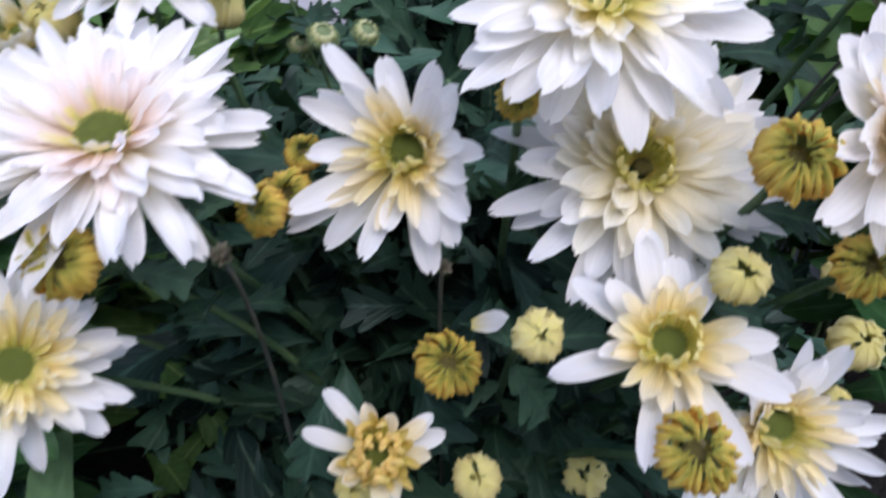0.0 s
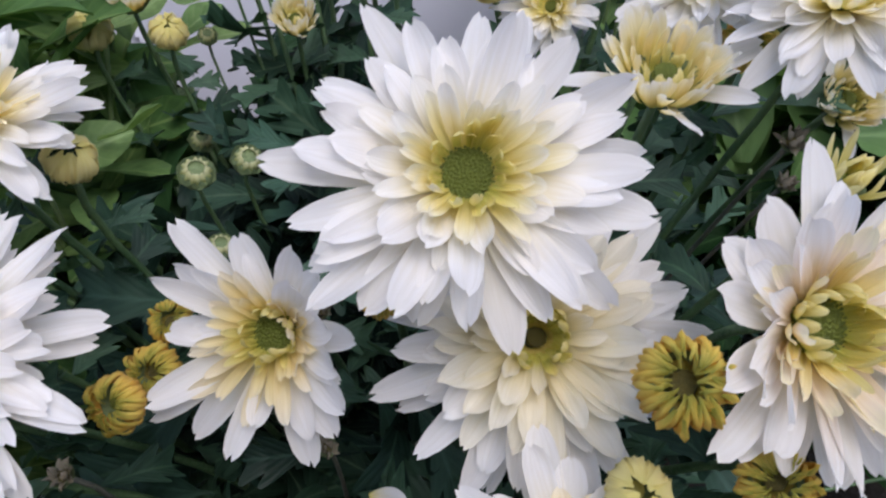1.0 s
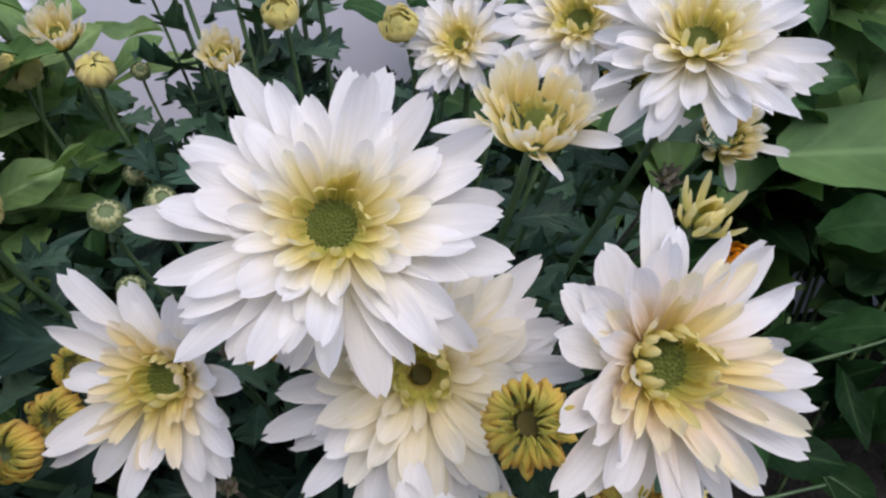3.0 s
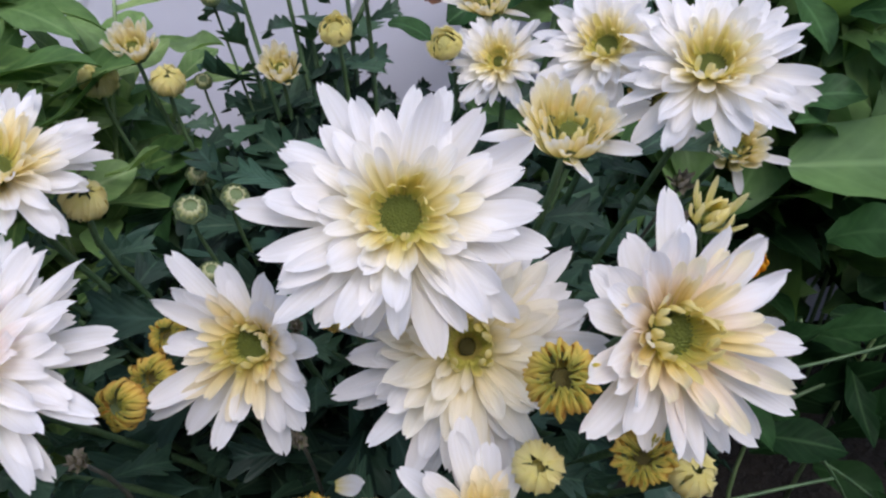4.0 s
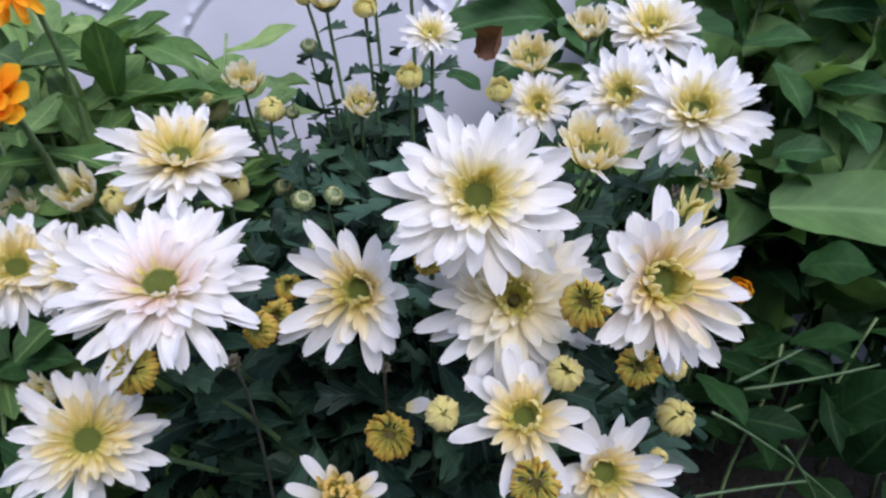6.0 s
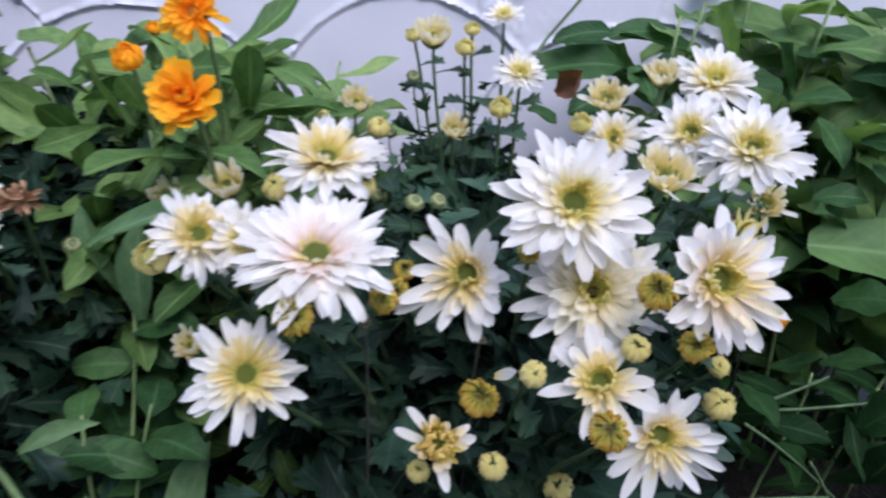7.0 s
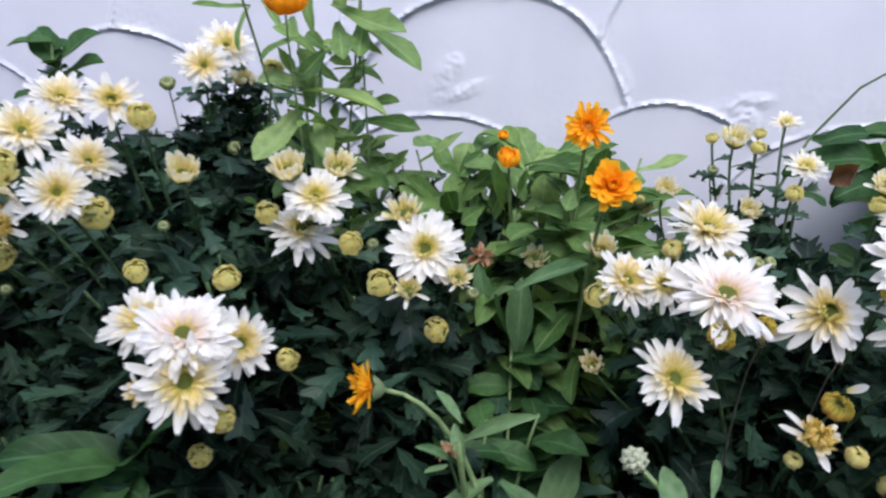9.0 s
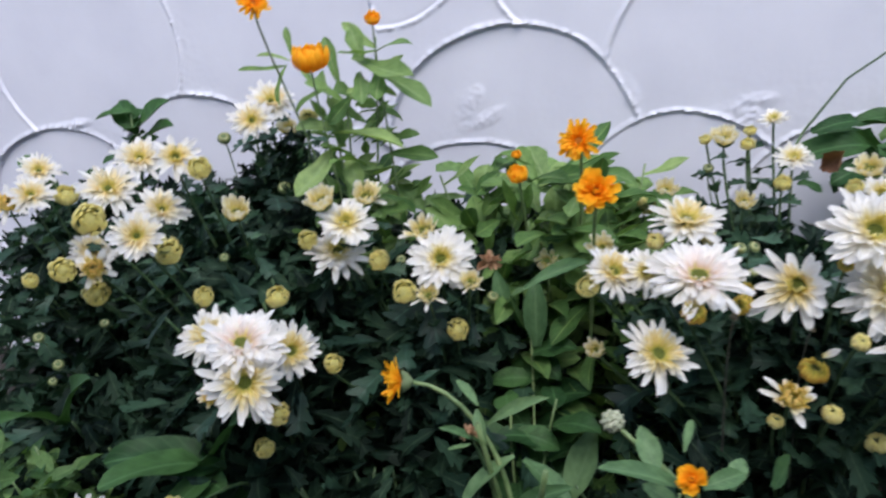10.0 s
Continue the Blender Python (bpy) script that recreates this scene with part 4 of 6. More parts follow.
chrysanthemum_bush(-0.61, 0.47, 0.12, 0.12, 0.52, 40, 450, 19, "upright chrysanthemum with white flowers on top", 0.035)

chrysanthemum_bush(-0.70, 0.40, 0.17, 0.16, 0.50, 55, 900, 20, "leafy chrysanthemum stems below cream flowers", 0.04)
chrysanthemum_bush(-0.62, 0.47, 0.11, 0.10, 0.55, 40, 450, 21, "upright chrysanthemum stems with narrow dark leaves", 0.035)

# ---- flowers and buds, each on its own stem ----
flower("chrysanthemum_flower", (0.079, 0.226, 0.483), 0.088, (0.02, -0.7, 0.71), "open", "large white double chrysanthemum with yellow centre and green disc", "flower", "white chrysanthemum flowers", (0.07, 0.304, 0.217), leafy=10)
flower("chrysanthemum_flower", (-0.06, 0.209, 0.444), 0.095, (0.1, -0.37, 0.92), "blush", "large white chrysanthemum with blush pink inner petals and green disc", "flower", "white chrysanthemum flowers", (-0.006, 0.295, 0.2), leafy=10)
flower("chrysanthemum_flower", (0.025, 0.23, 0.429), 0.074, (-0.12, -0.78, 0.6), "cone", "white chrysanthemum with peach yellow heart and greenish disc", "flower", "white chrysanthemum flowers", (0.041, 0.306, 0.193), lean=(-0.62, -0.1, -0.4), leafy=10)
flower("chrysanthemum_flower", (0.099, 0.226, 0.429), 0.093, (0.01, -0.68, 0.73), "ivory", "full ivory white double chrysanthemum with small dark centre", "flower", "white chrysanthemum flowers", (0.081, 0.304, 0.193), "dark", leafy=10)
flower("chrysanthemum_flower", (0.154, 0.194, 0.462), 0.08, (0.14, -0.74, 0.66), "rosy", "large white chrysanthemum with rosy yellow heart and green disc", "flower", "white chrysanthemum flowers", (0.112, 0.287, 0.208), lean=(0.36, 0.0, -0.3), leafy=10)
flower("chrysanthemum_bud", (0.122, 0.183, 0.457), 0.021, (-0.15, -0.61, 0.78), "gold_rich", "golden yellow chrysanthemum bud with many incurved petals", "bud", "yellow chrysanthemum buds", (0.094, 0.281, 0.206), "dark", leafy=10)
flower("chrysanthemum_bud", (0.117, 0.18, 0.424), 0.015, (-0.12, -0.56, 0.82), "bud", "closed pale yellow chrysanthemum bud on a green stem", "bud", "yellow chrysanthemum buds", (0.091, 0.279, 0.191), "dark", leafy=10)
flower("chrysanthemum_bud", (0.066, 0.177, 0.401), 0.015, (0.06, -0.67, 0.74), "bud", "closed pale yellow chrysanthemum bud on a green stem", "bud", "yellow chrysanthemum buds", (0.063, 0.277, 0.18), "dark", leafy=10)
flower("chrysanthemum_flower", (-0.093, 0.177, 0.379), 0.075, (0.39, -0.57, 0.72), "sunny", "white chrysanthemum with broad yellow heart and green disc", "flower", "white chrysanthemum flowers", (-0.024, 0.277, 0.171), gaps=0.12, droop=8)
flower("chrysanthemum_flower", (0.101, 0.172, 0.406), 0.067, (-0.07, -0.51, 0.86), "peach", "white chrysanthemum with peach yellow heart and greenish disc", "flower", "white chrysanthemum flowers", (0.083, 0.275, 0.183), leafy=10, gaps=0.5, lean=(0.1, 0.0, -0.5))
flower("chrysanthemum_flower", (0.136, 0.267, 0.489), 0.047, (0.05, -0.35, 0.93), "cup", "half-open cup-shaped chrysanthemum, cream petals with yellow heart", "flower", "white chrysanthemum flowers", (0.102, 0.327, 0.22), leafy=10)
flower("chrysanthemum_bud", (-0.049, 0.291, 0.452), 0.017, (0.35, -0.33, 0.88), "bud", "closed pale yellow chrysanthemum bud on a green stem", "bud", "yellow chrysanthemum buds", (0, 0.34, 0.203), "dark", leafy=10)
flower("chrysanthemum_flower", (-0.07, 0.279, 0.474), 0.078, (0.2, -0.37, 0.91), "sunny", "white chrysanthemum with broad yellow heart and green disc", "flower", "white chrysanthemum flowers", (-0.012, 0.333, 0.213), leafy=10)
flower("chrysanthemum_bud", (0.04, 0.208, 0.354), 0.025, (0.12, -0.48, 0.87), "gold_rich", "golden yellow chrysanthemum bud with many incurved petals", "bud", "yellow chrysanthemum buds", (0.049, 0.294, 0.159), "dark")
flower("chrysanthemum_flower", (0.018, 0.177, 0.343), 0.049, (0, -0.61, 0.79), "half", "young chrysanthemum, broad golden heart with few white petals", "flower", "white chrysanthemum flowers", (0.037, 0.277, 0.154), gaps=0.2)
flower("chrysanthemum_flower", (0.139, 0.172, 0.374), 0.066, (0.08, -0.74, 0.66), "cone", "white chrysanthemum with peach yellow heart and greenish disc", "flower", "white chrysanthemum flowers", (0.103, 0.275, 0.168), lean=(0.5, -0.1, -0.9))
flower("chrysanthemum_flower", (-0.136, 0.229, 0.437), 0.064, (0.41, -0.42, 0.81), "sunny", "white chrysanthemum with broad yellow heart and green disc", "flower", "white chrysanthemum flowers", (-0.048, 0.306, 0.197), leafy=10, keep=1.2)
flower("chrysanthemum_flower", (0, 0.456, 0.441), 0.036, (0.09, -0.48, 0.85), "tulip", "small half-open chrysanthemum with upright cream petals", "flower", "white chrysanthemum flowers", (0.027, 0.431, 0.198), leafy=10)
flower("chrysanthemum_flower", (0.183, 0.276, 0.507), 0.07, (-0.16, -0.52, 0.84), "open", "large white double chrysanthemum with yellow centre and green disc", "flower", "white chrysanthemum flowers", (0.128, 0.332, 0.228), leafy=10)
flower("chrysanthemum_flower", (0.208, 0.296, 0.466), 0.033, (-0.04, -0.68, 0.73), "cup", "half-open cup-shaped chrysanthemum, cream petals with yellow heart", "flower", "white chrysanthemum flowers", (0.141, 0.343, 0.21), leafy=10)
flower("chrysanthemum_bud", (0.188, 0.223, 0.359), 0.019, (0, -0.46, 0.89), "bud", "closed pale yellow chrysanthemum bud on a green stem", "bud", "yellow chrysanthemum buds", (0.13, 0.303, 0.162), "dark")
flower("chrysanthemum_flower", (-0.09, 0.47, 0.451), 0.041, (0.15, -0.48, 0.85), "tulip", "small half-open chrysanthemum with upright cream petals", "flower", "white chrysanthemum flowers", (-0.023, 0.439, 0.203), leafy=10)
flower("chrysanthemum_bud", (-0.112, 0.462, 0.434), 0.022, (0.33, -0.46, 0.82), "bud", "closed pale yellow chrysanthemum bud on a green stem", "bud", "yellow chrysanthemum buds", (-0.035, 0.434, 0.195), "dark", leafy=10)
flower("chrysanthemum_bud", (-0.065, 0.447, 0.438), 0.019, (0.27, -0.48, 0.83), "bud", "closed pale yellow chrysanthemum bud on a green stem", "bud", "yellow chrysanthemum buds", (-0.009, 0.426, 0.197), "dark", leafy=10)
small_bud((-0.062, 0.499, 0.416), 0.013, (0.26, -0.59, 0.77), (-0.007, 0.454, 0.187), "tiny round green chrysanthemum bud with cream tips")
small_bud((-0.017, 0.312, 0.433), 0.015, (0.28, -0.45, 0.85), (0.018, 0.352, 0.195), "tiny round green chrysanthemum bud with cream tips")
small_bud((-0.002, 0.328, 0.429), 0.014, (0.43, -0.51, 0.75), (0.026, 0.36, 0.193), "tiny round green chrysanthemum bud with cream tips")
small_bud((-0.064, 0.455, 0.37), 0.017, (0.27, -0.48, 0.83), (-0.008, 0.43, 0.167), "tiny round green chrysanthemum bud with cream tips")
small_bud((-0.006, 0.289, 0.416), 0.011, (0.26, -0.38, 0.89), (0.024, 0.339, 0.187), "tiny round green chrysanthemum bud with cream tips")
flower("chrysanthemum_bud", (0.058, 0.217, 0.454), 0.013, (-0.07, -0.72, 0.69), "gold_rich", "golden yellow chrysanthemum bud with many incurved petals", "bud", "yellow chrysanthemum buds", (0.059, 0.299, 0.204), "dark", leafy=10)
flower("chrysanthemum_bud", (-0.018, 0.24, 0.404), 0.018, (0.05, -0.79, 0.61), "gold_rich", "golden yellow chrysanthemum bud with many incurved petals", "bud", "yellow chrysanthemum buds", (0.017, 0.312, 0.182), "dark", leafy=10)
flower("chrysanthemum_bud", (-0.015, 0.254, 0.412), 0.015, (0.13, -0.52, 0.84), "gold_rich", "golden yellow chrysanthemum bud with many incurved petals", "bud", "yellow chrysanthemum buds", (0.019, 0.32, 0.185), "dark", leafy=10)
flower("chrysanthemum_bud", (0.175, 0.307, 0.48), 0.019, (-0.24, -0.65, 0.72), "gold_rich", "golden yellow chrysanthemum bud with many incurved petals", "bud", "yellow chrysanthemum buds", (0.123, 0.349, 0.216), "dark", leafy=10)
flower("chrysanthemum_flower", (0.122, 0.382, 0.47), 0.054, (-0.26, -0.6, 0.76), "small", "open white chrysanthemum with pale yellow centre", "flower", "white chrysanthemum flowers", (0.094, 0.39, 0.211), leafy=10)
flower("chrysanthemum_flower", (0.156, 0.311, 0.502), 0.06, (-0.37, -0.57, 0.73), "open", "large white double chrysanthemum with yellow centre and green disc", "flower", "white chrysanthemum flowers", (0.113, 0.351, 0.226), leafy=10)
flower("chrysanthemum_flower", (0.191, 0.403, 0.515), 0.071, (-0.21, -0.44, 0.88), "small", "open white chrysanthemum with pale yellow centre", "flower", "white chrysanthemum flowers", (0.132, 0.402, 0.232), leafy=10)
flower("chrysanthemum_flower", (0.121, 0.429, 0.487), 0.046, (-0.06, -0.48, 0.85), "cup", "half-open cup-shaped chrysanthemum, cream petals with yellow heart", "flower", "white chrysanthemum flowers", (0.094, 0.416, 0.219), leafy=10, keep=0.85)
flower("chrysanthemum_bud", (0.096, 0.379, 0.48), 0.017, (-0.3, -0.6, 0.74), "bud_open", "pale yellow chrysanthemum bud just opening", "bud", "yellow chrysanthemum buds", (0.08, 0.388, 0.216), leafy=10)
flower("chrysanthemum_bud", (0.149, 0.387, 0.518), 0.034, (-0.15, -0.38, 0.91), "tulip", "small half-open chrysanthemum with upright cream petals", "flower", "white chrysanthemum flowers", (0.109, 0.393, 0.235), leafy=10)
flower("chrysanthemum_flower", (-0.025, 0.472, 0.514), 0.042, (0.02, -0.48, 0.85), "tulip", "small half-open chrysanthemum with upright cream petals", "flower", "white chrysanthemum flowers", (0.013, 0.44, 0.231), leafy=10)
flower("chrysanthemum_bud", (0.002, 0.483, 0.505), 0.018, (0.01, -0.41, 0.91), "bud_open", "pale yellow chrysanthemum bud just opening", "bud", "yellow chrysanthemum buds", (0.028, 0.446, 0.227), leafy=10)
flower("chrysanthemum_bud", (0.006, 0.507, 0.516), 0.015, (0.01, -0.44, 0.9), "bud_open", "pale yellow chrysanthemum bud just opening", "bud", "yellow chrysanthemum buds", (0.03, 0.459, 0.232), leafy=10)
flower("chrysanthemum_flower", (0.032, 0.511, 0.529), 0.037, (-0.07, -0.46, 0.89), "small", "open white chrysanthemum with pale yellow centre", "flower", "white chrysanthemum flowers", (0.045, 0.461, 0.238), leafy=10, keep=0.85)
flower("chrysanthemum_flower", (0.051, 0.469, 0.491), 0.047, (-0.03, -0.58, 0.82), "small", "open white chrysanthemum with pale yellow centre", "flower", "white chrysanthemum flowers", (0.055, 0.438, 0.221), leafy=10, keep=0.85)
flower("chrysanthemum_bud", (0.037, 0.44, 0.468), 0.02, (-0.01, -0.58, 0.81), "bud_open", "pale yellow chrysanthemum bud just opening", "bud", "yellow chrysanthemum buds", (0.047, 0.422, 0.211), leafy=10)
small_bud((-0.041, 0.483, 0.475), 0.014, (0.09, -0.61, 0.79), (0.004, 0.446, 0.214), "tiny round green chrysanthemum bud with cream tips")
flower("chrysanthemum_bud", (-0.045, 0.499, 0.508), 0.015, (-0.16, -0.43, 0.89), "bud_open", "pale yellow chrysanthemum bud just opening", "bud", "yellow chrysanthemum buds", (0.002, 0.454, 0.229), leafy=10)
flower("chrysanthemum_bud", (0.146, 0.177, 0.431), 0.018, (-0.28, -0.68, 0.68), "gold_rich", "golden yellow chrysanthemum bud with many incurved petals", "bud", "yellow chrysanthemum buds", (0.107, 0.274, 0.196), "dark", leafy=10)
flower("chrysanthemum_bud", (0.198, 0.263, 0.359), 0.014, (-0.12, -0.62, 0.78), "bud", "closed pale yellow chrysanthemum bud on a green stem", "bud", "yellow chrysanthemum buds", (0.136, 0.325, 0.162), "dark")
flower("chrysanthemum_bud", (0.174, 0.2, 0.354), 0.009, (0.1, -0.6, 0.78), "bud", "tiny pale yellow chrysanthemum bud on a thin stem", "bud", "yellow chrysanthemum buds", (0.13, 0.3, 0.16), "dark", thick=0.0009)
flower("chrysanthemum_bud", (0.104, 0.145, 0.395), 0.021, (-0.05, -0.51, 0.86), "gold_rich", "golden yellow chrysanthemum bud with many incurved petals", "bud", "yellow chrysanthemum buds", (0.084, 0.26, 0.178), "dark")
flower("chrysanthemum_bud", (0.052, 0.178, 0.33), 0.017, (0.02, -0.54, 0.84), "bud", "closed pale yellow chrysanthemum bud on a green stem", "bud", "yellow chrysanthemum buds", (0.056, 0.278, 0.149), "dark")
flower("chrysanthemum_bud", (0.008, 0.18, 0.317), 0.014, (0.02, -0.54, 0.84), "bud", "closed pale yellow chrysanthemum bud on a green stem", "bud", "yellow chrysanthemum buds", (0.031, 0.279, 0.143), "dark")
flower("chrysanthemum_bud", (0.1, 0.216, 0.28), 0.019, (-0.17, -0.53, 0.83), "bud", "closed pale yellow chrysanthemum bud on a green stem", "bud", "yellow chrysanthemum buds", (0.082, 0.299, 0.126), "dark")
flower("chrysanthemum_bud", (-0.065, 0.179, 0.42), 0.022, (0.16, -0.76, 0.63), "gold_rich", "golden yellow chrysanthemum bud with many incurved petals", "bud", "yellow chrysanthemum buds", (-0.009, 0.278, 0.189), "dark", leafy=10)
flower("chrysanthemum_bud", (-0.023, 0.224, 0.408), 0.018, (-0.18, -0.83, 0.53), "gold_rich", "golden yellow chrysanthemum bud with many incurved petals", "bud", "yellow chrysanthemum buds", (0.014, 0.303, 0.184), leafy=10)
flower("chrysanthemum_flower", (-0.155, 0.241, 0.344), 0.03, (-0.18, -0.6, 0.78), "tulip", "small half-open chrysanthemum with upright cream petals", "flower", "white chrysanthemum flowers", (-0.058, 0.313, 0.155))
flower("chrysanthemum_bud", (-0.16, 0.216, 0.426), 0.023, (-0.26, -0.74, 0.63), "bud_open", "pale yellow chrysanthemum bud just opening", "bud", "yellow chrysanthemum buds", (-0.061, 0.299, 0.192), leafy=10)
flower("chrysanthemum_flower", (-0.156, 0.328, 0.425), 0.042, (-0.1, -0.48, 0.85), "tulip", "small half-open chrysanthemum with upright cream petals", "flower", "white chrysanthemum flowers", (-0.059, 0.36, 0.191), leafy=10)
flower("chrysanthemum_bud", (-0.099, 0.267, 0.455), 0.017, (-0.1, -0.64, 0.77), "bud", "closed pale yellow chrysanthemum bud on a green stem", "bud", "yellow chrysanthemum buds", (-0.027, 0.327, 0.205), "dark", leafy=10)
flower("chrysanthemum_flower", (-0.225, 0.372, 0.388), 0.04, (-0.08, -0.48, 0.85), "tulip", "small half-open chrysanthemum with upright cream petals", "flower", "white chrysanthemum flowers", (-0.286, 0.403, 0.175))
flower("chrysanthemum_flower", (-0.106, 0.223, 0.439), 0.049, (-0.03, -0.87, 0.49), "small", "open white chrysanthemum with pale yellow centre", "flower", "white chrysanthemum flowers", (-0.031, 0.303, 0.198), leafy=10)
small_bud((-0.283, 0.329, 0.359), 0.017, (0.35, -0.55, 0.75), (-0.318, 0.379, 0.162), "tiny round green chrysanthemum bud with cream tips")
small_bud((-0.208, 0.379, 0.335), 0.011, (0.08, -0.72, 0.69), (-0.276, 0.406, 0.151), "tiny round green chrysanthemum bud with cream tips")
flower("chrysanthemum_flower", (-0.318, 0.253, 0.435), 0.079, (0.28, -0.69, 0.67), "open", "large white double chrysanthemum with yellow centre and green disc", "flower", "white chrysanthemum flowers", (-0.337, 0.337, 0.196), leafy=10)
flower("chrysanthemum_flower", (-0.346, 0.283, 0.458), 0.045, (0.07, -0.48, 0.85), "cup", "half-open cup-shaped chrysanthemum, cream petals with yellow heart", "flower", "white chrysanthemum flowers", (-0.352, 0.354, 0.206), leafy=10, keep=0.85)
flower("chrysanthemum_flower", (-0.283, 0.239, 0.416), 0.033, (0.23, -0.48, 0.85), "cup", "half-open cup-shaped chrysanthemum, cream petals with yellow heart", "flower", "white chrysanthemum flowers", (-0.318, 0.329, 0.187), leafy=10, keep=0.85)
flower("chrysanthemum_flower", (-0.326, 0.225, 0.405), 0.033, (0.09, -0.48, 0.85), "cup", "half-open cup-shaped chrysanthemum, cream petals with yellow heart", "flower", "white chrysanthemum flowers", (-0.341, 0.322, 0.182), leafy=10, keep=0.85)
flower("chrysanthemum_bud", (-0.352, 0.224, 0.408), 0.027, (0.28, -0.76, 0.59), "bud_open", "pale yellow chrysanthemum bud just opening", "bud", "yellow chrysanthemum buds", (-0.356, 0.321, 0.184), leafy=10)
flower("chrysanthemum_bud", (-0.392, 0.257, 0.43), 0.024, (0.42, -0.74, 0.53), "bud_open", "pale yellow chrysanthemum bud just opening", "bud", "yellow chrysanthemum buds", (-0.378, 0.339, 0.194), leafy=10)
small_bud((-0.386, 0.308, 0.411), 0.014, (0.35, -0.7, 0.62), (-0.374, 0.367, 0.185), "tiny round green chrysanthemum bud with cream tips")
flower("chrysanthemum_bud", (-0.303, 0.247, 0.356), 0.025, (0.28, -0.71, 0.65), "bud_open", "pale yellow chrysanthemum bud just opening", "bud", "yellow chrysanthemum buds", (-0.329, 0.334, 0.16))
flower("withered_flower", (-0.267, 0.26, 0.431), 0.023, (0.51, -0.66, 0.55), "withered", "withered brown flower head with dry petals", "flower", "withered flowers", (-0.309, 0.341, 0.194), "dark")
flower("chrysanthemum_flower", (-0.447, 0.27, 0.435), 0.079, (0.33, -0.48, 0.81), "open", "large white double chrysanthemum with yellow centre and green disc", "flower", "white chrysanthemum flowers", (-0.408, 0.347, 0.196), leafy=10)
flower("chrysanthemum_flower", (-0.424, 0.253, 0.475), 0.068, (0.31, -0.49, 0.82), "small", "open white chrysanthemum with pale yellow centre", "flower", "white chrysanthemum flowers", (-0.395, 0.337, 0.214), leafy=10)
flower("chrysanthemum_flower", (-0.449, 0.251, 0.5), 0.048, (0.04, -0.48, 0.85), "tulip", "small half-open chrysanthemum with upright cream petals", "flower", "white chrysanthemum flowers", (-0.409, 0.336, 0.225), leafy=10)
flower("chrysanthemum_flower", (-0.423, 0.311, 0.489), 0.049, (0.23, -0.48, 0.85), "cup", "half-open cup-shaped chrysanthemum, cream petals with yellow heart", "flower", "white chrysanthemum flowers", (-0.395, 0.369, 0.22), leafy=10)
flower("chrysanthemum_bud", (-0.475, 0.255, 0.453), 0.023, (0.32, -0.76, 0.57), "bud_open", "pale yellow chrysanthemum bud just opening", "bud", "yellow chrysanthemum buds", (-0.531, 0.329, 0.204), leafy=10)
flower("chrysanthemum_flower", (-0.489, 0.12, 0.391), 0.089, (0.33, -0.39, 0.86), "blush", "large white chrysanthemum with blush pink inner petals and green disc", "flower", "white chrysanthemum flowers", (-0.539, 0.255, 0.176))
flower("chrysanthemum_flower", (-0.535, 0.133, 0.388), 0.071, (0.27, -0.67, 0.69), "sunny", "white chrysanthemum with broad yellow heart and green disc", "flower", "white chrysanthemum flowers", (-0.564, 0.262, 0.175))
flower("chrysanthemum_flower", (-0.478, 0.098, 0.36), 0.086, (0.5, -0.72, 0.48), "sunny", "white chrysanthemum with broad yellow heart and green disc", "flower", "white chrysanthemum flowers", (-0.533, 0.243, 0.162))
flower("chrysanthemum_flower", (-0.466, 0.169, 0.358), 0.071, (0.64, -0.55, 0.54), "sunny", "white chrysanthemum with broad yellow heart and green disc", "flower", "white chrysanthemum flowers", (-0.526, 0.282, 0.161))
flower("chrysanthemum_flower", (-0.534, 0.115, 0.33), 0.038, (0.1, -0.79, 0.61), "half", "young chrysanthemum, broad golden heart with few white petals", "flower", "white chrysanthemum flowers", (-0.564, 0.252, 0.149), gaps=0.2)
flower("chrysanthemum_bud", (-0.496, 0.207, 0.403), 0.026, (0.36, -0.59, 0.72), "bud_open", "pale yellow chrysanthemum bud just opening", "bud", "yellow chrysanthemum buds", (-0.543, 0.303, 0.181), leafy=10)
flower("chrysanthemum_bud", (-0.575, 0.187, 0.408), 0.023, (0.56, -0.56, 0.61), "bud_open", "pale yellow chrysanthemum bud just opening", "bud", "yellow chrysanthemum buds", (-0.586, 0.292, 0.184), leafy=10)
flower("chrysanthemum_bud", (-0.459, 0.116, 0.315), 0.024, (0.46, -0.57, 0.68), "bud_open", "pale yellow chrysanthemum bud just opening", "bud", "yellow chrysanthemum buds", (-0.522, 0.253, 0.142))
flower("chrysanthemum_bud", (-0.491, 0.127, 0.262), 0.022, (0.41, -0.64, 0.65), "bud_open", "pale yellow chrysanthemum bud just opening", "bud", "yellow chrysanthemum buds", (-0.54, 0.259, 0.118))
flower("chrysanthemum_bud", (-0.438, 0.206, 0.325), 0.023, (0.66, -0.47, 0.58), "bud_open", "pale yellow chrysanthemum bud just opening", "bud", "yellow chrysanthemum buds", (-0.403, 0.311, 0.146))
flower("chrysanthemum_flower", (-0.721, 0.241, 0.518), 0.078, (0.48, -0.46, 0.74), "cream", "white chrysanthemum with soft cream heart", "flower", "white chrysanthemum flowers", (-0.667, 0.322, 0.233), leafy=10)
flower("chrysanthemum_flower", (-0.828, 0.426, 0.514), 0.085, (0.42, -0.42, 0.81), "cream", "white chrysanthemum with soft cream heart", "flower", "white chrysanthemum flowers", (-0.883, 0.455, 0.231), leafy=10)
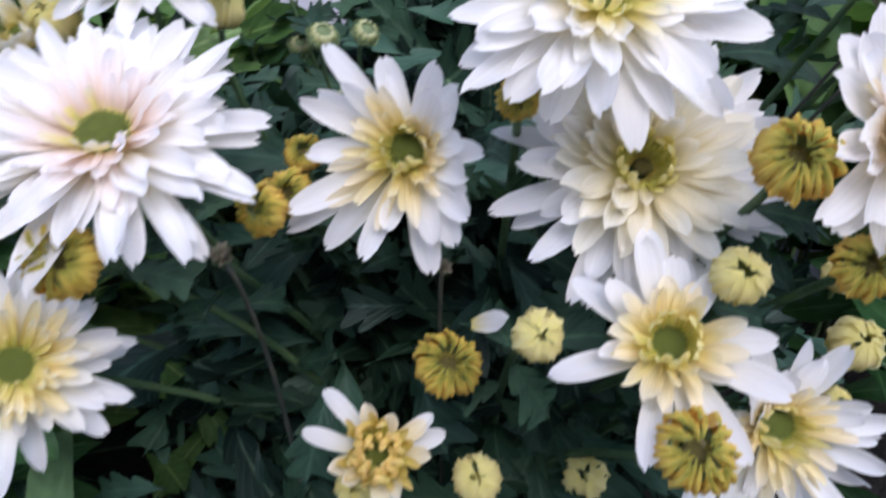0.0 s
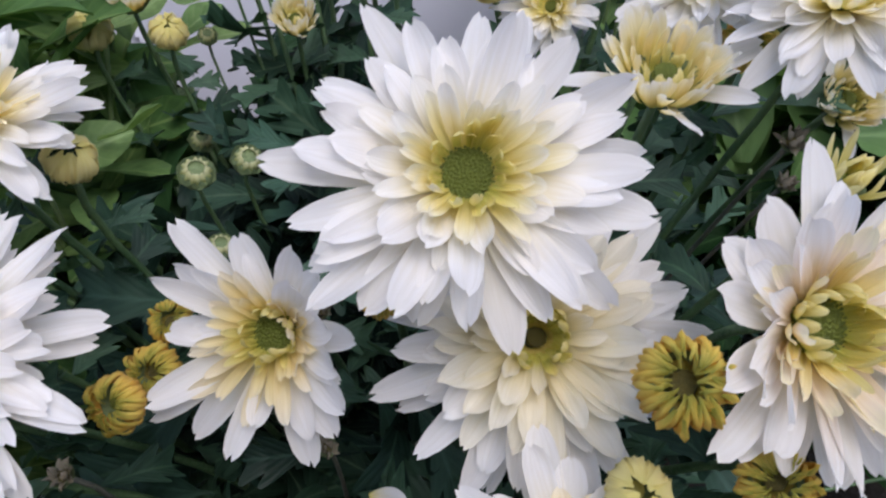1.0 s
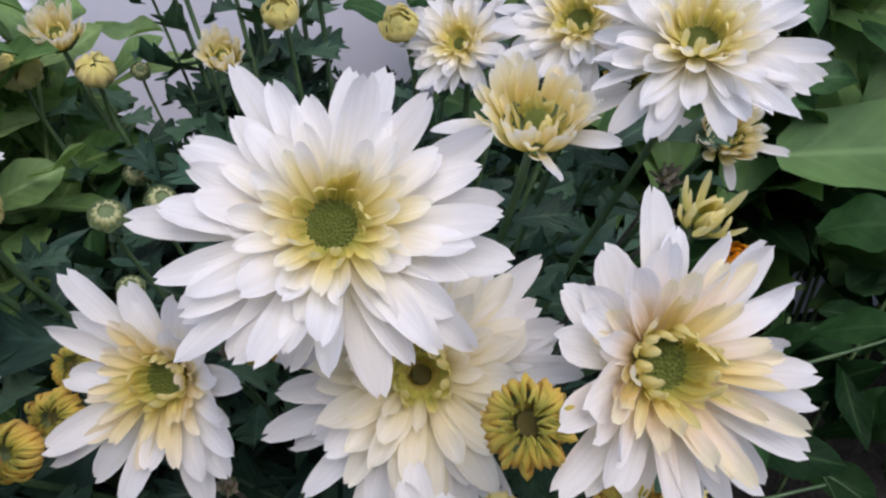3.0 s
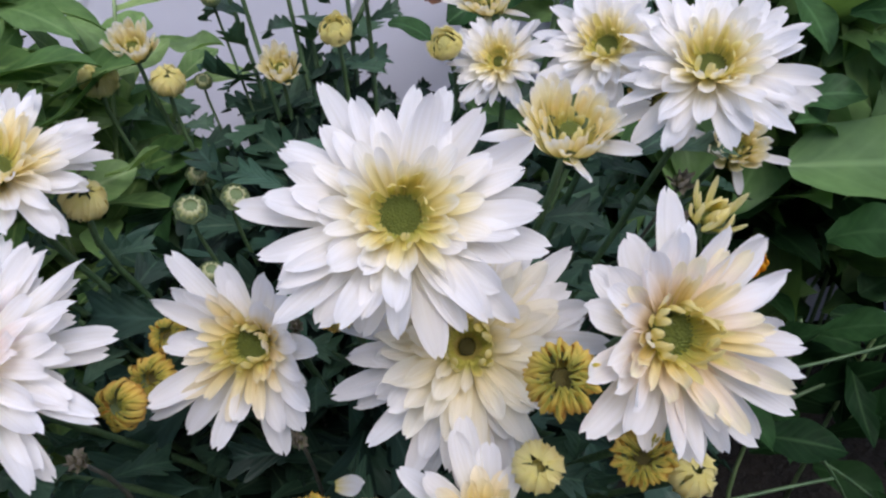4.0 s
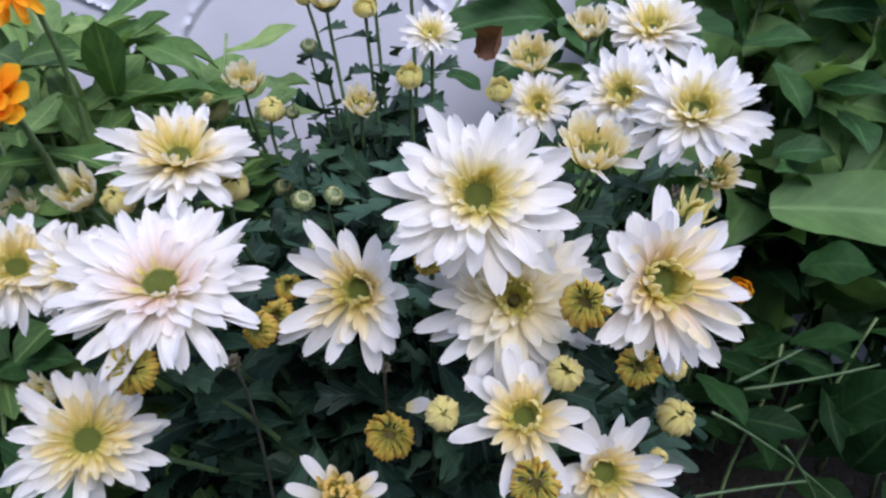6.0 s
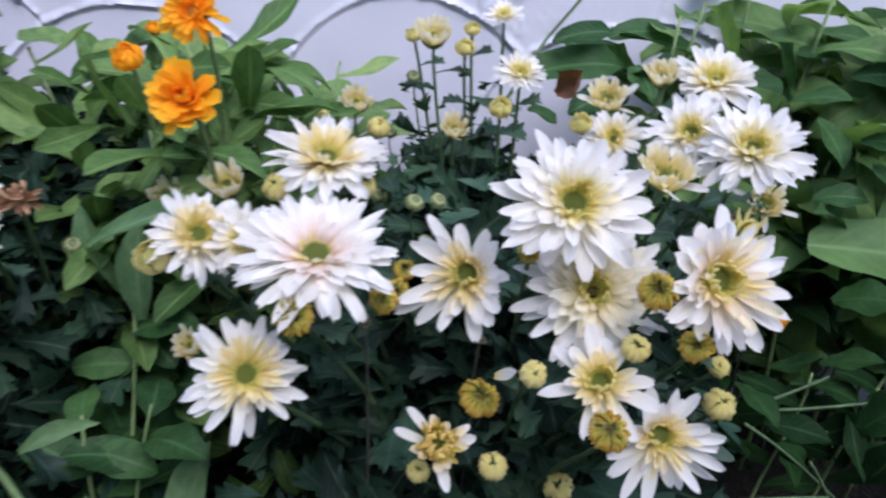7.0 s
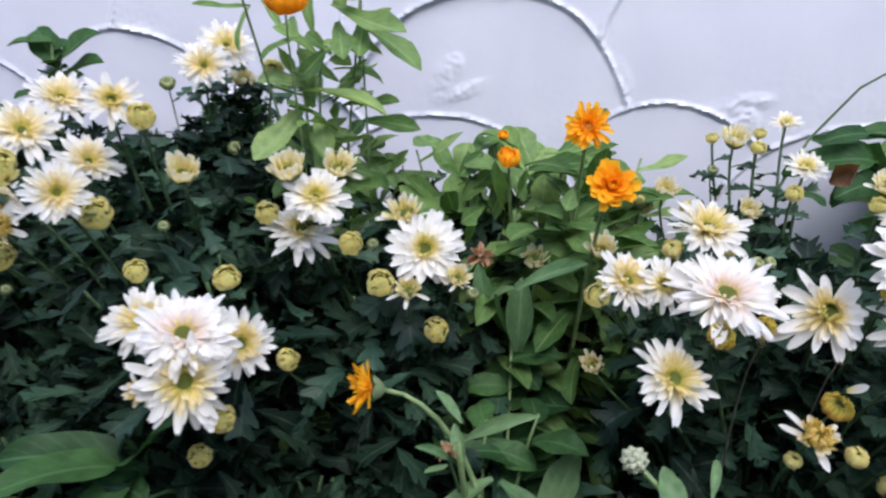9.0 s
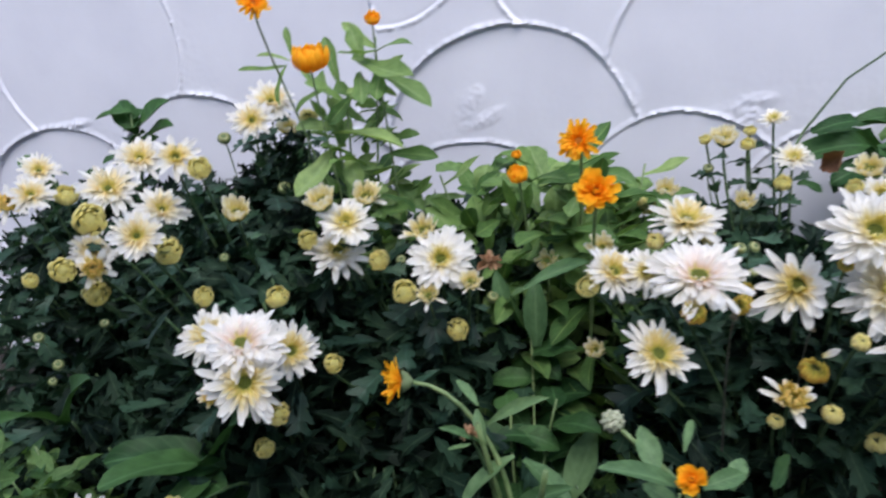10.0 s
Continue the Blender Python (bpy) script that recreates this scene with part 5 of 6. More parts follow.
flower("chrysanthemum_flower", (-0.614, 0.237, 0.554), 0.061, (0.55, -0.55, 0.63), "peach", "white chrysanthemum with peach yellow heart and greenish disc", "flower", "white chrysanthemum flowers", (-0.608, 0.319, 0.249), leafy=10)
flower("chrysanthemum_flower", (-0.656, 0.247, 0.491), 0.068, (0.54, -0.26, 0.8), "cream", "white chrysanthemum with soft cream heart", "flower", "white chrysanthemum flowers", (-0.631, 0.325, 0.221), leafy=10)
flower("chrysanthemum_flower", (-0.608, 0.145, 0.493), 0.062, (0.56, -0.63, 0.55), "cream", "white chrysanthemum with soft cream heart", "flower", "white chrysanthemum flowers", (-0.604, 0.269, 0.222), leafy=10)
flower("chrysanthemum_bud", (-0.691, 0.172, 0.501), 0.037, (0.61, -0.6, 0.52), "bud_open", "pale yellow chrysanthemum bud just opening", "bud", "yellow chrysanthemum buds", (-0.65, 0.284, 0.225), leafy=10)
flower("chrysanthemum_bud", (-0.58, 0.229, 0.543), 0.026, (0.48, -0.67, 0.57), "bud_open", "pale yellow chrysanthemum bud just opening", "bud", "yellow chrysanthemum buds", (-0.589, 0.315, 0.244), leafy=10)
flower("chrysanthemum_bud", (-0.604, 0.18, 0.463), 0.031, (0.52, -0.63, 0.57), "bud_open", "pale yellow chrysanthemum bud just opening", "bud", "yellow chrysanthemum buds", (-0.602, 0.288, 0.208), leafy=10)
flower("chrysanthemum_flower", (-0.55, 0.237, 0.491), 0.048, (0.21, -0.48, 0.85), "tulip", "small half-open chrysanthemum with upright cream petals", "flower", "white chrysanthemum flowers", (-0.573, 0.319, 0.221), leafy=10)
flower("chrysanthemum_flower", (-0.876, 0.346, 0.397), 0.076, (0.5, -0.58, 0.65), "cream", "white chrysanthemum with soft cream heart", "flower", "white chrysanthemum flowers", (-0.909, 0.411, 0.179))
flower("chrysanthemum_flower", (-0.719, 0.188, 0.436), 0.049, (0.62, -0.61, 0.48), "half", "young chrysanthemum, broad golden heart with few white petals", "flower", "white chrysanthemum flowers", (-0.665, 0.292, 0.196), leafy=10, gaps=0.2)
flower("chrysanthemum_bud", (-0.752, 0.176, 0.438), 0.03, (0.63, -0.54, 0.56), "bud_open", "pale yellow chrysanthemum bud just opening", "bud", "yellow chrysanthemum buds", (-0.684, 0.286, 0.197), leafy=10)
flower("chrysanthemum_bud", (-0.743, 0.206, 0.396), 0.032, (0.76, -0.46, 0.47), "bud_open", "pale yellow chrysanthemum bud just opening", "bud", "yellow chrysanthemum buds", (-0.679, 0.302, 0.178))
flower("chrysanthemum_flower", (-0.947, 0.357, 0.513), 0.064, (0.48, -0.36, 0.8), "cream", "white chrysanthemum with soft cream heart", "flower", "white chrysanthemum flowers", (-0.948, 0.417, 0.231), leafy=10)
flower("chrysanthemum_flower", (-0.894, 0.287, 0.497), 0.066, (0.54, -0.4, 0.74), "cream", "white chrysanthemum with soft cream heart", "flower", "white chrysanthemum flowers", (-0.919, 0.378, 0.224), leafy=10)
flower("chrysanthemum_flower", (-0.969, 0.313, 0.476), 0.059, (0.61, -0.45, 0.66), "half", "young chrysanthemum, broad golden heart with few white petals", "flower", "white chrysanthemum flowers", (-0.96, 0.393, 0.214), leafy=10, gaps=0.2)
flower("chrysanthemum_bud", (-0.881, 0.331, 0.484), 0.033, (0.46, -0.34, 0.82), "bud_open", "pale yellow chrysanthemum bud just opening", "bud", "yellow chrysanthemum buds", (-0.912, 0.403, 0.218), leafy=10)
flower("chrysanthemum_bud", (-0.92, 0.272, 0.378), 0.022, (0.62, -0.44, 0.65), "bud_open", "pale yellow chrysanthemum bud just opening", "bud", "yellow chrysanthemum buds", (-0.933, 0.37, 0.17))
small_bud((-0.587, 0.409, 0.472), 0.019, (0.39, -0.7, 0.6), (-0.593, 0.414, 0.212), "tiny round green chrysanthemum bud with cream tips")
small_bud((-0.569, 0.227, 0.439), 0.012, (0.46, -0.66, 0.59), (-0.583, 0.314, 0.198), "tiny round green chrysanthemum bud with cream tips")
small_bud((-0.874, 0.237, 0.27), 0.017, (0.61, -0.45, 0.65), (-0.908, 0.351, 0.122), "tiny round green chrysanthemum bud with cream tips")
small_bud((-0.899, 0.241, 0.308), 0.017, (0.64, -0.46, 0.62), (-0.922, 0.353, 0.139), "tiny round green chrysanthemum bud with cream tips")
small_bud((-0.871, 0.219, 0.255), 0.013, (0.61, -0.43, 0.66), (-0.907, 0.341, 0.115), "tiny round green chrysanthemum bud with cream tips")
small_bud((-0.806, 0.266, 0.323), 0.014, (0.58, -0.52, 0.63), (-0.871, 0.367, 0.145), "tiny round green chrysanthemum bud with cream tips")
flower("chrysanthemum_flower", (-0.605, 0.387, 0.569), 0.065, (0.4, -0.68, 0.61), "cream", "white chrysanthemum with soft cream heart", "flower", "white chrysanthemum flowers", (-0.603, 0.402, 0.256), leafy=10)
flower("chrysanthemum_flower", (-0.616, 0.46, 0.584), 0.074, (0.4, -0.5, 0.77), "cream", "white chrysanthemum with soft cream heart", "flower", "white chrysanthemum flowers", (-0.609, 0.442, 0.263), leafy=10)
flower("chrysanthemum_flower", (-0.612, 0.491, 0.539), 0.047, (0.29, -0.48, 0.85), "tulip", "small half-open chrysanthemum with upright cream petals", "flower", "white chrysanthemum flowers", (-0.607, 0.459, 0.243), leafy=10)
flower("chrysanthemum_bud", (-0.523, 0.388, 0.569), 0.023, (0.45, -0.73, 0.52), "bud", "closed pale yellow chrysanthemum bud on a green stem", "bud", "yellow chrysanthemum buds", (-0.558, 0.402, 0.256), "dark", leafy=10)
small_bud((-0.67, 0.414, 0.541), 0.02, (0.31, -0.62, 0.72), (-0.639, 0.417, 0.243), "tiny round green chrysanthemum bud with cream tips")
flower("calendula_flower", (-0.183, 0.359, 0.538), 0.048, (0, -0.9, 0.44), "marigold", "open orange calendula flower with many narrow petals", "flower", "orange calendula flowers", (-0.2, 0.44, 0.1), "brown", stem_pale, 0.0018)
flower("calendula_flower", (-0.156, 0.274, 0.505), 0.043, (0.11, -0.83, 0.55), "marigold_cup", "bright orange calendula flower, petals cupped upward", "flower", "orange calendula flowers", (-0.18, 0.4, 0.1), "brown", stem_pale, 0.0018)
flower("calendula_flower", (-0.264, 0.417, 0.486), 0.025, (0.04, -0.52, 0.85), "marigold_bud", "small orange calendula bud above green leaves", "flower", "orange calendula flowers", (-0.24, 0.46, 0.1), "brown", stem_pale, 0.0018)
flower("calendula_flower", (-0.283, 0.505, 0.491), 0.013, (0.06, -0.54, 0.84), "marigold_bud", "small orange calendula bud above green leaves", "flower", "orange calendula flowers", (-0.26, 0.5, 0.1), "brown", stem_pale, 0.0018)
flower("calendula_flower", (-0.478, 0.325, 0.644), 0.042, (0.1, -0.25, 0.95), "marigold_bud", "round orange calendula flower opening on a tall stem", "flower", "orange calendula flowers", (-0.48, 0.42, 0.1), "brown", stem_pale, 0.0011)
flower("calendula_flower", (-0.493, 0.25, 0.708), 0.034, (0.46, -0.67, 0.58), "marigold", "open orange calendula flower with many narrow petals", "flower", "orange calendula flowers", (-0.5, 0.42, 0.3), "brown", stem_pale, 0.0011)
flower("calendula_flower", (-0.418, 0.378, 0.681), 0.018, (0.32, -0.63, 0.71), "marigold_bud", "small orange calendula bud above green leaves", "flower", "orange calendula flowers", (-0.42, 0.42, 0.3), "brown", stem_pale, 0.0011)
flower("calendula_flower", (-0.345, 0.165, 0.334), 0.052, (-0.88, -0.42, 0.2), "marigold", "open orange calendula flower with many narrow petals", "flower", "orange calendula flowers", (-0.235, 0.17, 0.18), "brown", stem_pale, 0.0022, droop=-28)
flower("calendula_flower", (-0.068, 0.039, 0.351), 0.023, (-0.23, -0.55, 0.8), "marigold_cup", "bright orange calendula flower, petals cupped upward", "flower", "orange calendula flowers", (-0.06, 0.09, 0.1), "brown", stem_pale, 0.0018)
flower("calendula_flower", (0.324, 0.464, 0.278), 0.023, (-0.37, -0.49, 0.79), "marigold_bud", "small orange calendula bud above green leaves", "flower", "orange calendula flowers", (0.36, 0.5, 0.05), "brown", stem_pale, 0.0018)
flower("withered_flower", (0.346, 0.544, 0.288), 0.024, (-0.38, -0.67, 0.64), "withered", "withered brown flower head with dry petals", "flower", "withered flowers", (0.36, 0.56, 0.05), "dark")
flower("withered_flower", (-0.273, 0.159, 0.286), 0.017, (-0.15, -0.43, 0.89), "withered", "withered brown flower head with dry petals", "flower", "withered flowers", (-0.25, 0.17, 0.16), "dark")
flower("chrysanthemum_flower", (-0.67, 0.03, 0.205), 0.08, (0.3, -0.5, 0.8), "cream", "white chrysanthemum with soft cream heart", "flower", "white chrysanthemum flowers", (-0.639, 0.205, 0.092))
flower("chrysanthemum_bud", (-0.51, 0.002, 0.283), 0.024, (0.44, -0.38, 0.81), "bud_open", "pale yellow chrysanthemum bud just opening", "bud", "yellow chrysanthemum buds", (-0.55, 0.19, 0.127))
flower("dried_bud", (-0.03, 0.2, 0.407), 0.01, (0.05, -0.5, 0.85), "dried", "tiny dried grey-brown chrysanthemum bud", "bud", "dried buds", (-0.03, 0.23, 0.203), "dark", stem_dark, 0.0008)
flower("dried_bud", (0.037, 0.22, 0.39), 0.009, (0.05, -0.5, 0.85), "dried", "tiny dried grey-brown chrysanthemum bud", "bud", "dried buds", (0.037, 0.25, 0.195), "dark", stem_dark, 0.0008)
flower("dried_bud", (0.033, 0.26, 0.41), 0.008, (0.05, -0.5, 0.85), "dried", "tiny dried grey-brown chrysanthemum bud", "bud", "dried buds", (0.033, 0.29, 0.205), "dark", stem_dark, 0.0008)
flower("dried_bud", (0.179, 0.27, 0.465), 0.011, (0.05, -0.5, 0.85), "dried", "tiny dried grey-brown chrysanthemum bud", "bud", "dried buds", (0.13, 0.32, 0.205), "dark", stem_dark, 0.0008)
flower("dried_bud", (0.181, 0.27, 0.45), 0.009, (0.05, -0.5, 0.85), "dried", "tiny dried grey-brown chrysanthemum bud", "bud", "dried buds", (0.13, 0.32, 0.205), "dark", stem_dark, 0.0008)
flower("chrysanthemum_bud", (0.177, 0.236, 0.472), 0.028, (0.2, -0.35, 0.91), "spider", "opening chrysanthemum with a few curled yellow petals", "bud", "yellow chrysanthemum buds", (0.12, 0.3, 0.21), leafy=6)

# ---- other plants of the bed ----
calendula_back = thing("calendula_plant", (-0.22, 0.46, 0), "calendula plant with light green leaves against the wall", "plant", "calendula plants")
rnd = random.Random(5)
for k in range(15):
    x, y = -0.23 + rnd.uniform(-0.16, 0.13), 0.46 + rnd.uniform(-0.1, 0.13)
    leafy_stem(calendula_back, (-0.22 + (x + 0.22) * 0.4, 0.46, 0), (x, y, rnd.uniform(0.36, 0.48)), 9, 0.095, 0.03, "cal", 100 + k, 0.4)
fill_mound(calendula_back, -0.25, 0.47, 0.17, 0.14, 0.49, 620, "cal", 0.08, 0.32, leaf_cal_fill, 31)
fill_mound(calendula_back, -0.06, 0.56, 0.17, 0.08, 0.43, 75, "dock", 0.12, 0.5, leaf_dock, 35)
calendula_tall = thing("calendula_plant", (-0.47, 0.42, 0), "tall calendula plant with light green leaves", "plant", "calendula plants")
for k, (x, y, z) in enumerate(((-0.47, 0.39, 0.58), (-0.43, 0.41, 0.66), (-0.5, 0.4, 0.62), (-0.45, 0.42, 0.5), (-0.4, 0.45, 0.44))):
    leafy_stem(calendula_tall, (-0.47, 0.42, 0), (x, y, z), 10, 0.08, 0.026, "cal", 140 + k, 0.55)
fill_mound(calendula_tall, -0.47, 0.41, 0.08, 0.08, 0.6, 90, "cal", 0.06, 0.34, leaf_cal_fill, 32, 0.7)
calendula_front = thing("calendula_plant", (-0.23, 0.2, 0), "sprawling calendula plant with downy light green leaves", "plant", "calendula plants")
stalk(calendula_front, (-0.24, 0.2, 0.0), (-0.262, 0.155, 0.30), 0.004, 0.003, 0.01, stem_pale)
stalk(calendula_front, (-0.23, 0.2, 0.0), (-0.19, 0.12, 0.28), 0.004, 0.003, 0.01, stem_pale)
for k, (x, y, z) in enumerate(((-0.25, 0.25, 0.26), (-0.2, 0.26, 0.27), (-0.24, 0.33, 0.33))):
    leafy_stem(calendula_front, (-0.23, 0.22, 0), (x, y, z), 7, 0.08, 0.036, "dock", 160 + k, 0.45)
calendula_low = thing("calendula_plant", (-0.05, 0.1, 0), "low calendula plant with grey-green leaves", "plant", "calendula plants")
for k, (x, y, z) in enumerate(((-0.075, 0.06, 0.32), (-0.03, 0.06, 0.31), (0.01, 0.08, 0.28))):
    leafy_stem(calendula_low, (-0.05, 0.1, 0), (x, y, z), 5, 0.06, 0.022, "soft", 180 + k, 0.5)
dock = thing("broad_leaved_weed", (-0.58, 0.17, 0), "broad dark green leaves low in the bed", "plant", "broad-leaved weeds")
leafy_stem(dock, (-0.58, 0.17, 0), (-0.6, 0.15, 0.2), 6, 0.1, 0.045, "dock", 201, 0.2)
shrub = thing("small_shrub", (-0.95, 0.57, 0), "small shrub with rounded dark leaves by the wall", "shrub")
for k, (x, y, z) in enumerate(((-0.935, 0.55, 0.56), (-0.99, 0.56, 0.48), (-1.18, 0.58, 0.46))):
    leafy_stem(shrub, (-0.97, 0.58, 0), (x, y, z), 12, 0.065, 0.042, "round", 220 + k, 0.6)
weeds = thing("broad_leaved_weed", (0.42, 0.5, 0), "tangle of broad green leaves beside the chrysanthemums", "plant", "broad-leaved weeds")
rnd = random.Random(8)
for k in range(36):
    x, y = 0.48 + rnd.uniform(-0.24, 0.42), 0.46 + rnd.uniform(-0.18, 0.22)
    if y < 0.42 and x < 0.34:
        x += 0.14
    if y < 0.43 and k % 3:
        continue
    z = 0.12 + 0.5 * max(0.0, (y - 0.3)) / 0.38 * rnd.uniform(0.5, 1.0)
    # short stems get leaves whose colour already holds the shade
    leafy_stem(weeds, (x, y, 0), (x + rnd.uniform(-0.05, 0.05), y + rnd.uniform(-0.06, 0.02), z), 6, 0.14 if z > 0.37 else 0.09, 0.05 if z > 0.37 else 0.028, "strap" if z > 0.37 else "shaded_broad", 240 + k, 0.3)
wall_weeds = thing("broad_leaved_weed", (0.45, 0.6, 0), "tall broad-leaved plants along the foot of the wall", "plant", "broad-leaved weeds")
for k in range(20):
    x, y = 0.2 + 0.026 * k + rnd.uniform(-0.03, 0.03), 0.6 + rnd.uniform(-0.06, 0.05)
    leafy_stem(wall_weeds, (x, y, 0), (x + rnd.uniform(-0.03, 0.03), y - 0.02, rnd.uniform(0.44, 0.58)), 7, 0.13, 0.046, "strap" if k % 3 else "broad", 500 + k, 0.45)
for a, b, c in (((0.277, 0.360, 0.233), (0.352, 0.370, 0.186), (0.437, 0.380, 0.097)),
                ((0.330, 0.420, 0.204), (0.391, 0.430, 0.206), (0.454, 0.440, 0.220)),
                ((0.310, 0.400, 0.229), (0.338, 0.410, 0.237), (0.367, 0.420, 0.250)),
                ((0.258, 0.340, 0.154), (0.312, 0.350, 0.160), (0.372, 0.360, 0.159)),
                ((0.344, 0.360, 0.198), (0.385, 0.370, 0.147), (0.415, 0.380, 0.090)),
                ((0.376, 0.440, 0.154), (0.422, 0.450, 0.176), (0.477, 0.460, 0.170))):
    mid = [Vector(v) - weeds.location for v in (a, b, c)]
    verts, faces = tube(bend(mid[0], (mid[1] - mid[0]) * 0.6, mid[2], (mid[2] - mid[1]) * 0.6), 0.0017, 0.0012)
    piece("stem", mesh_of("stem", verts, faces, stem_green), weeds, Matrix())
# low fill, shade included in the leaf colour
fill_mound(weeds, 0.52, 0.57, 0.36, 0.11, 0.36, 190, "shaded_broad", 0.09, 0.34, leaf_shaded, 33)
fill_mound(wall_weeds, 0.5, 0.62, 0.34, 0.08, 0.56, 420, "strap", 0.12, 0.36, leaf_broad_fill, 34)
grass = thing("grass_stalk", (0.037, 0.52, 0.44), "long thin arching grass stalk before the wall", "grass")
ends = [Vector(v) - grass.location for v in ((0.037, 0.52, 0.44), (0.076, 0.57, 0.501), (0.121, 0.58, 0.563), (0.179, 0.58, 0.606))]
verts, faces = tube([ends[0].lerp(ends[1], t / 4) for t in range(4)] + [ends[1].lerp(ends[2], t / 4) for t in range(4)] + [ends[2].lerp(ends[3], t / 4) for t in range(5)], 0.0019, 0.0013)
piece("blade", mesh_of("blade", verts, faces, stem_green), grass, Matrix())
herb = thing("herb_plant", (-0.86, 0.12, 0), "low herb with small light green leaves", "plant")
rnd = random.Random(9)
for k in range(16):
    x, y = -0.85 + rnd.uniform(-0.16, 0.16), 0.10 + rnd.uniform(-0.08, 0.08)
    leafy_stem(herb, (x, y, 0), (x + rnd.uniform(-0.02, 0.02), y - 0.01, rnd.uniform(0.15, 0.24)), 7, 0.05, 0.02, "herb", 300 + k, 0.35)
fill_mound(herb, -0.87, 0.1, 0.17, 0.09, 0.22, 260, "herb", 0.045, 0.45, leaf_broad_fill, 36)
leaf(weeds, "shaded_broad", (0.33, 0.5, 0.35), (0.44, 0.45, 0.32), 0.05, (0, -0.7, 0.8), 0.0)
petal = thing("loose_petal", (0.054, 0.214, 0.369), "single white petal caught beside a golden bud", "petal")
piece("petal", SETS["outer"][1], petal, toward((-0.006, 0.004, -0.004), (0.007, -0.003, 0.006), 0.008, (0, -0.6, 0.8)))
dry_leaf = thing("dry_leaf", (0.105, 0.49, 0.482), "curled dry brown leaf among green leaves", "leaf")
leaf(dry_leaf, "dry", (0.086, 0.495, 0.468), (0.122, 0.49, 0.496), 0.027, (0, -0.8, 0.6), 0.1)

seed_head = thing("seed_head", (-0.127, 0.077, 0.369), "pale green calendula seed head on a stout stem", "seed head")
verts = [(0.0042, 0, 0), (0, 0.0036, 0), (-0.0042, 0, 0), (0, -0.0036, 0), (0.001, 0, 0.0032), (0, 0, -0.006)]
seed = mesh_of("seed", verts, [(0, 1, 4), (1, 2, 4), (2, 3, 4), (3, 0, 4), (1, 0, 5), (2, 1, 5), (3, 2, 5), (0, 3, 5)], seed_pale)
for k in range(30):
    c = 1 - 2 * (k + 0.5) / 30
    r = math.sqrt(1 - c * c)
    out = Vector((r * math.cos(k * 2.4), r * math.sin(k * 2.4), c))
    piece("seed", seed, seed_head, Matrix.Translation(out * 0.0072) @ basis(out, k))
stalk(seed_head, (-0.06, 0.075, 0.28), (-0.121, 0.078, 0.362), 0.0026, 0.0022, 0.005, stem_pale)

leaf(calendula_front, "soft", (-0.264, 0.2, 0.268), (-0.208, 0.18, 0.328), 0.0152)
leaf(calendula_front, "soft", (-0.188, 0.22, 0.159), (-0.15, 0.27, 0.232), 0.0376)
leaf(calendula_front, "soft", (-0.232, 0.18, 0.247), (-0.298, 0.14, 0.222), 0.0232)
leaf(calendula_front, "soft", (-0.228, 0.2, 0.229), (-0.169, 0.16, 0.224), 0.024)
leaf(calendula_front, "soft", (-0.236, 0.17, 0.188), (-0.183, 0.14, 0.252), 0.0184)
leaf(calendula_front, "soft", (-0.259, 0.15, 0.324), (-0.284, 0.17, 0.345), 0.0104)
leaf(calendula_front, "soft", (-0.269, 0.15, 0.285), (-0.282, 0.13, 0.315), 0.0096)
leaf(calendula_front, "soft", (-0.269, 0.15, 0.279), (-0.284, 0.12, 0.285), 0.0088)
leaf(calendula_front, "soft", (-0.257, 0.16, 0.273), (-0.272, 0.18, 0.303), 0.012)
leaf(calendula_low, "soft", (-0.072, 0.05, 0.333), (-0.127, 0.03, 0.371), 0.01736)
leaf(calendula_low, "soft", (-0.059, 0.05, 0.336), (-0.027, 0.06, 0.35), 0.01488)
leaf(calendula_low, "soft", (-0.091, 0.06, 0.336), (-0.107, 0.09, 0.356), 0.01922)
leaf(calendula_low, "soft", (-0.038, 0.06, 0.329), (-0.03, 0.08, 0.348), 0.01488)
leaf(calendula_low, "soft", (-0.01, 0.06, 0.335), (0.004, 0.05, 0.373), 0.01736)
leaf(calendula_low, "soft", (-0.072, 0.08, 0.345), (-0.065, 0.11, 0.366), 0.00744)
leaf(calendula_front, "dock", (-0.28, 0.32, 0.243), (-0.234, 0.3, 0.299), 0.041)
leaf(calendula_front, "dock", (-0.233, 0.33, 0.281), (-0.205, 0.3, 0.284), 0.028)
leaf(calendula_front, "dock", (-0.234, 0.34, 0.214), (-0.186, 0.3, 0.272), 0.041)
leaf(calendula_front, "dock", (-0.267, 0.32, 0.164), (-0.205, 0.28, 0.256), 0.057)
leaf(calendula_front, "dock", (-0.222, 0.3, 0.179), (-0.184, 0.3, 0.247), 0.054)
leaf(calendula_front, "dock", (-0.276, 0.32, 0.22), (-0.238, 0.28, 0.229), 0.034)
leaf(calendula_front, "soft", (-0.23, 0.32, 0.302), (-0.232, 0.31, 0.384), 0.0288)
leaf(calendula_front, "soft", (-0.264, 0.33, 0.329), (-0.279, 0.33, 0.39), 0.0208)
leaf(calendula_front, "soft", (-0.271, 0.33, 0.342), (-0.248, 0.31, 0.388), 0.02)
leaf(calendula_front, "soft", (-0.232, 0.27, 0.396), (-0.165, 0.3, 0.439), 0.0168)
leaf(calendula_front, "soft", (-0.244, 0.33, 0.317), (-0.267, 0.3, 0.37), 0.0224)
leaf(dock, "dock", (-0.587, 0.14, 0.22), (-0.647, 0.065, 0.276), 0.054)
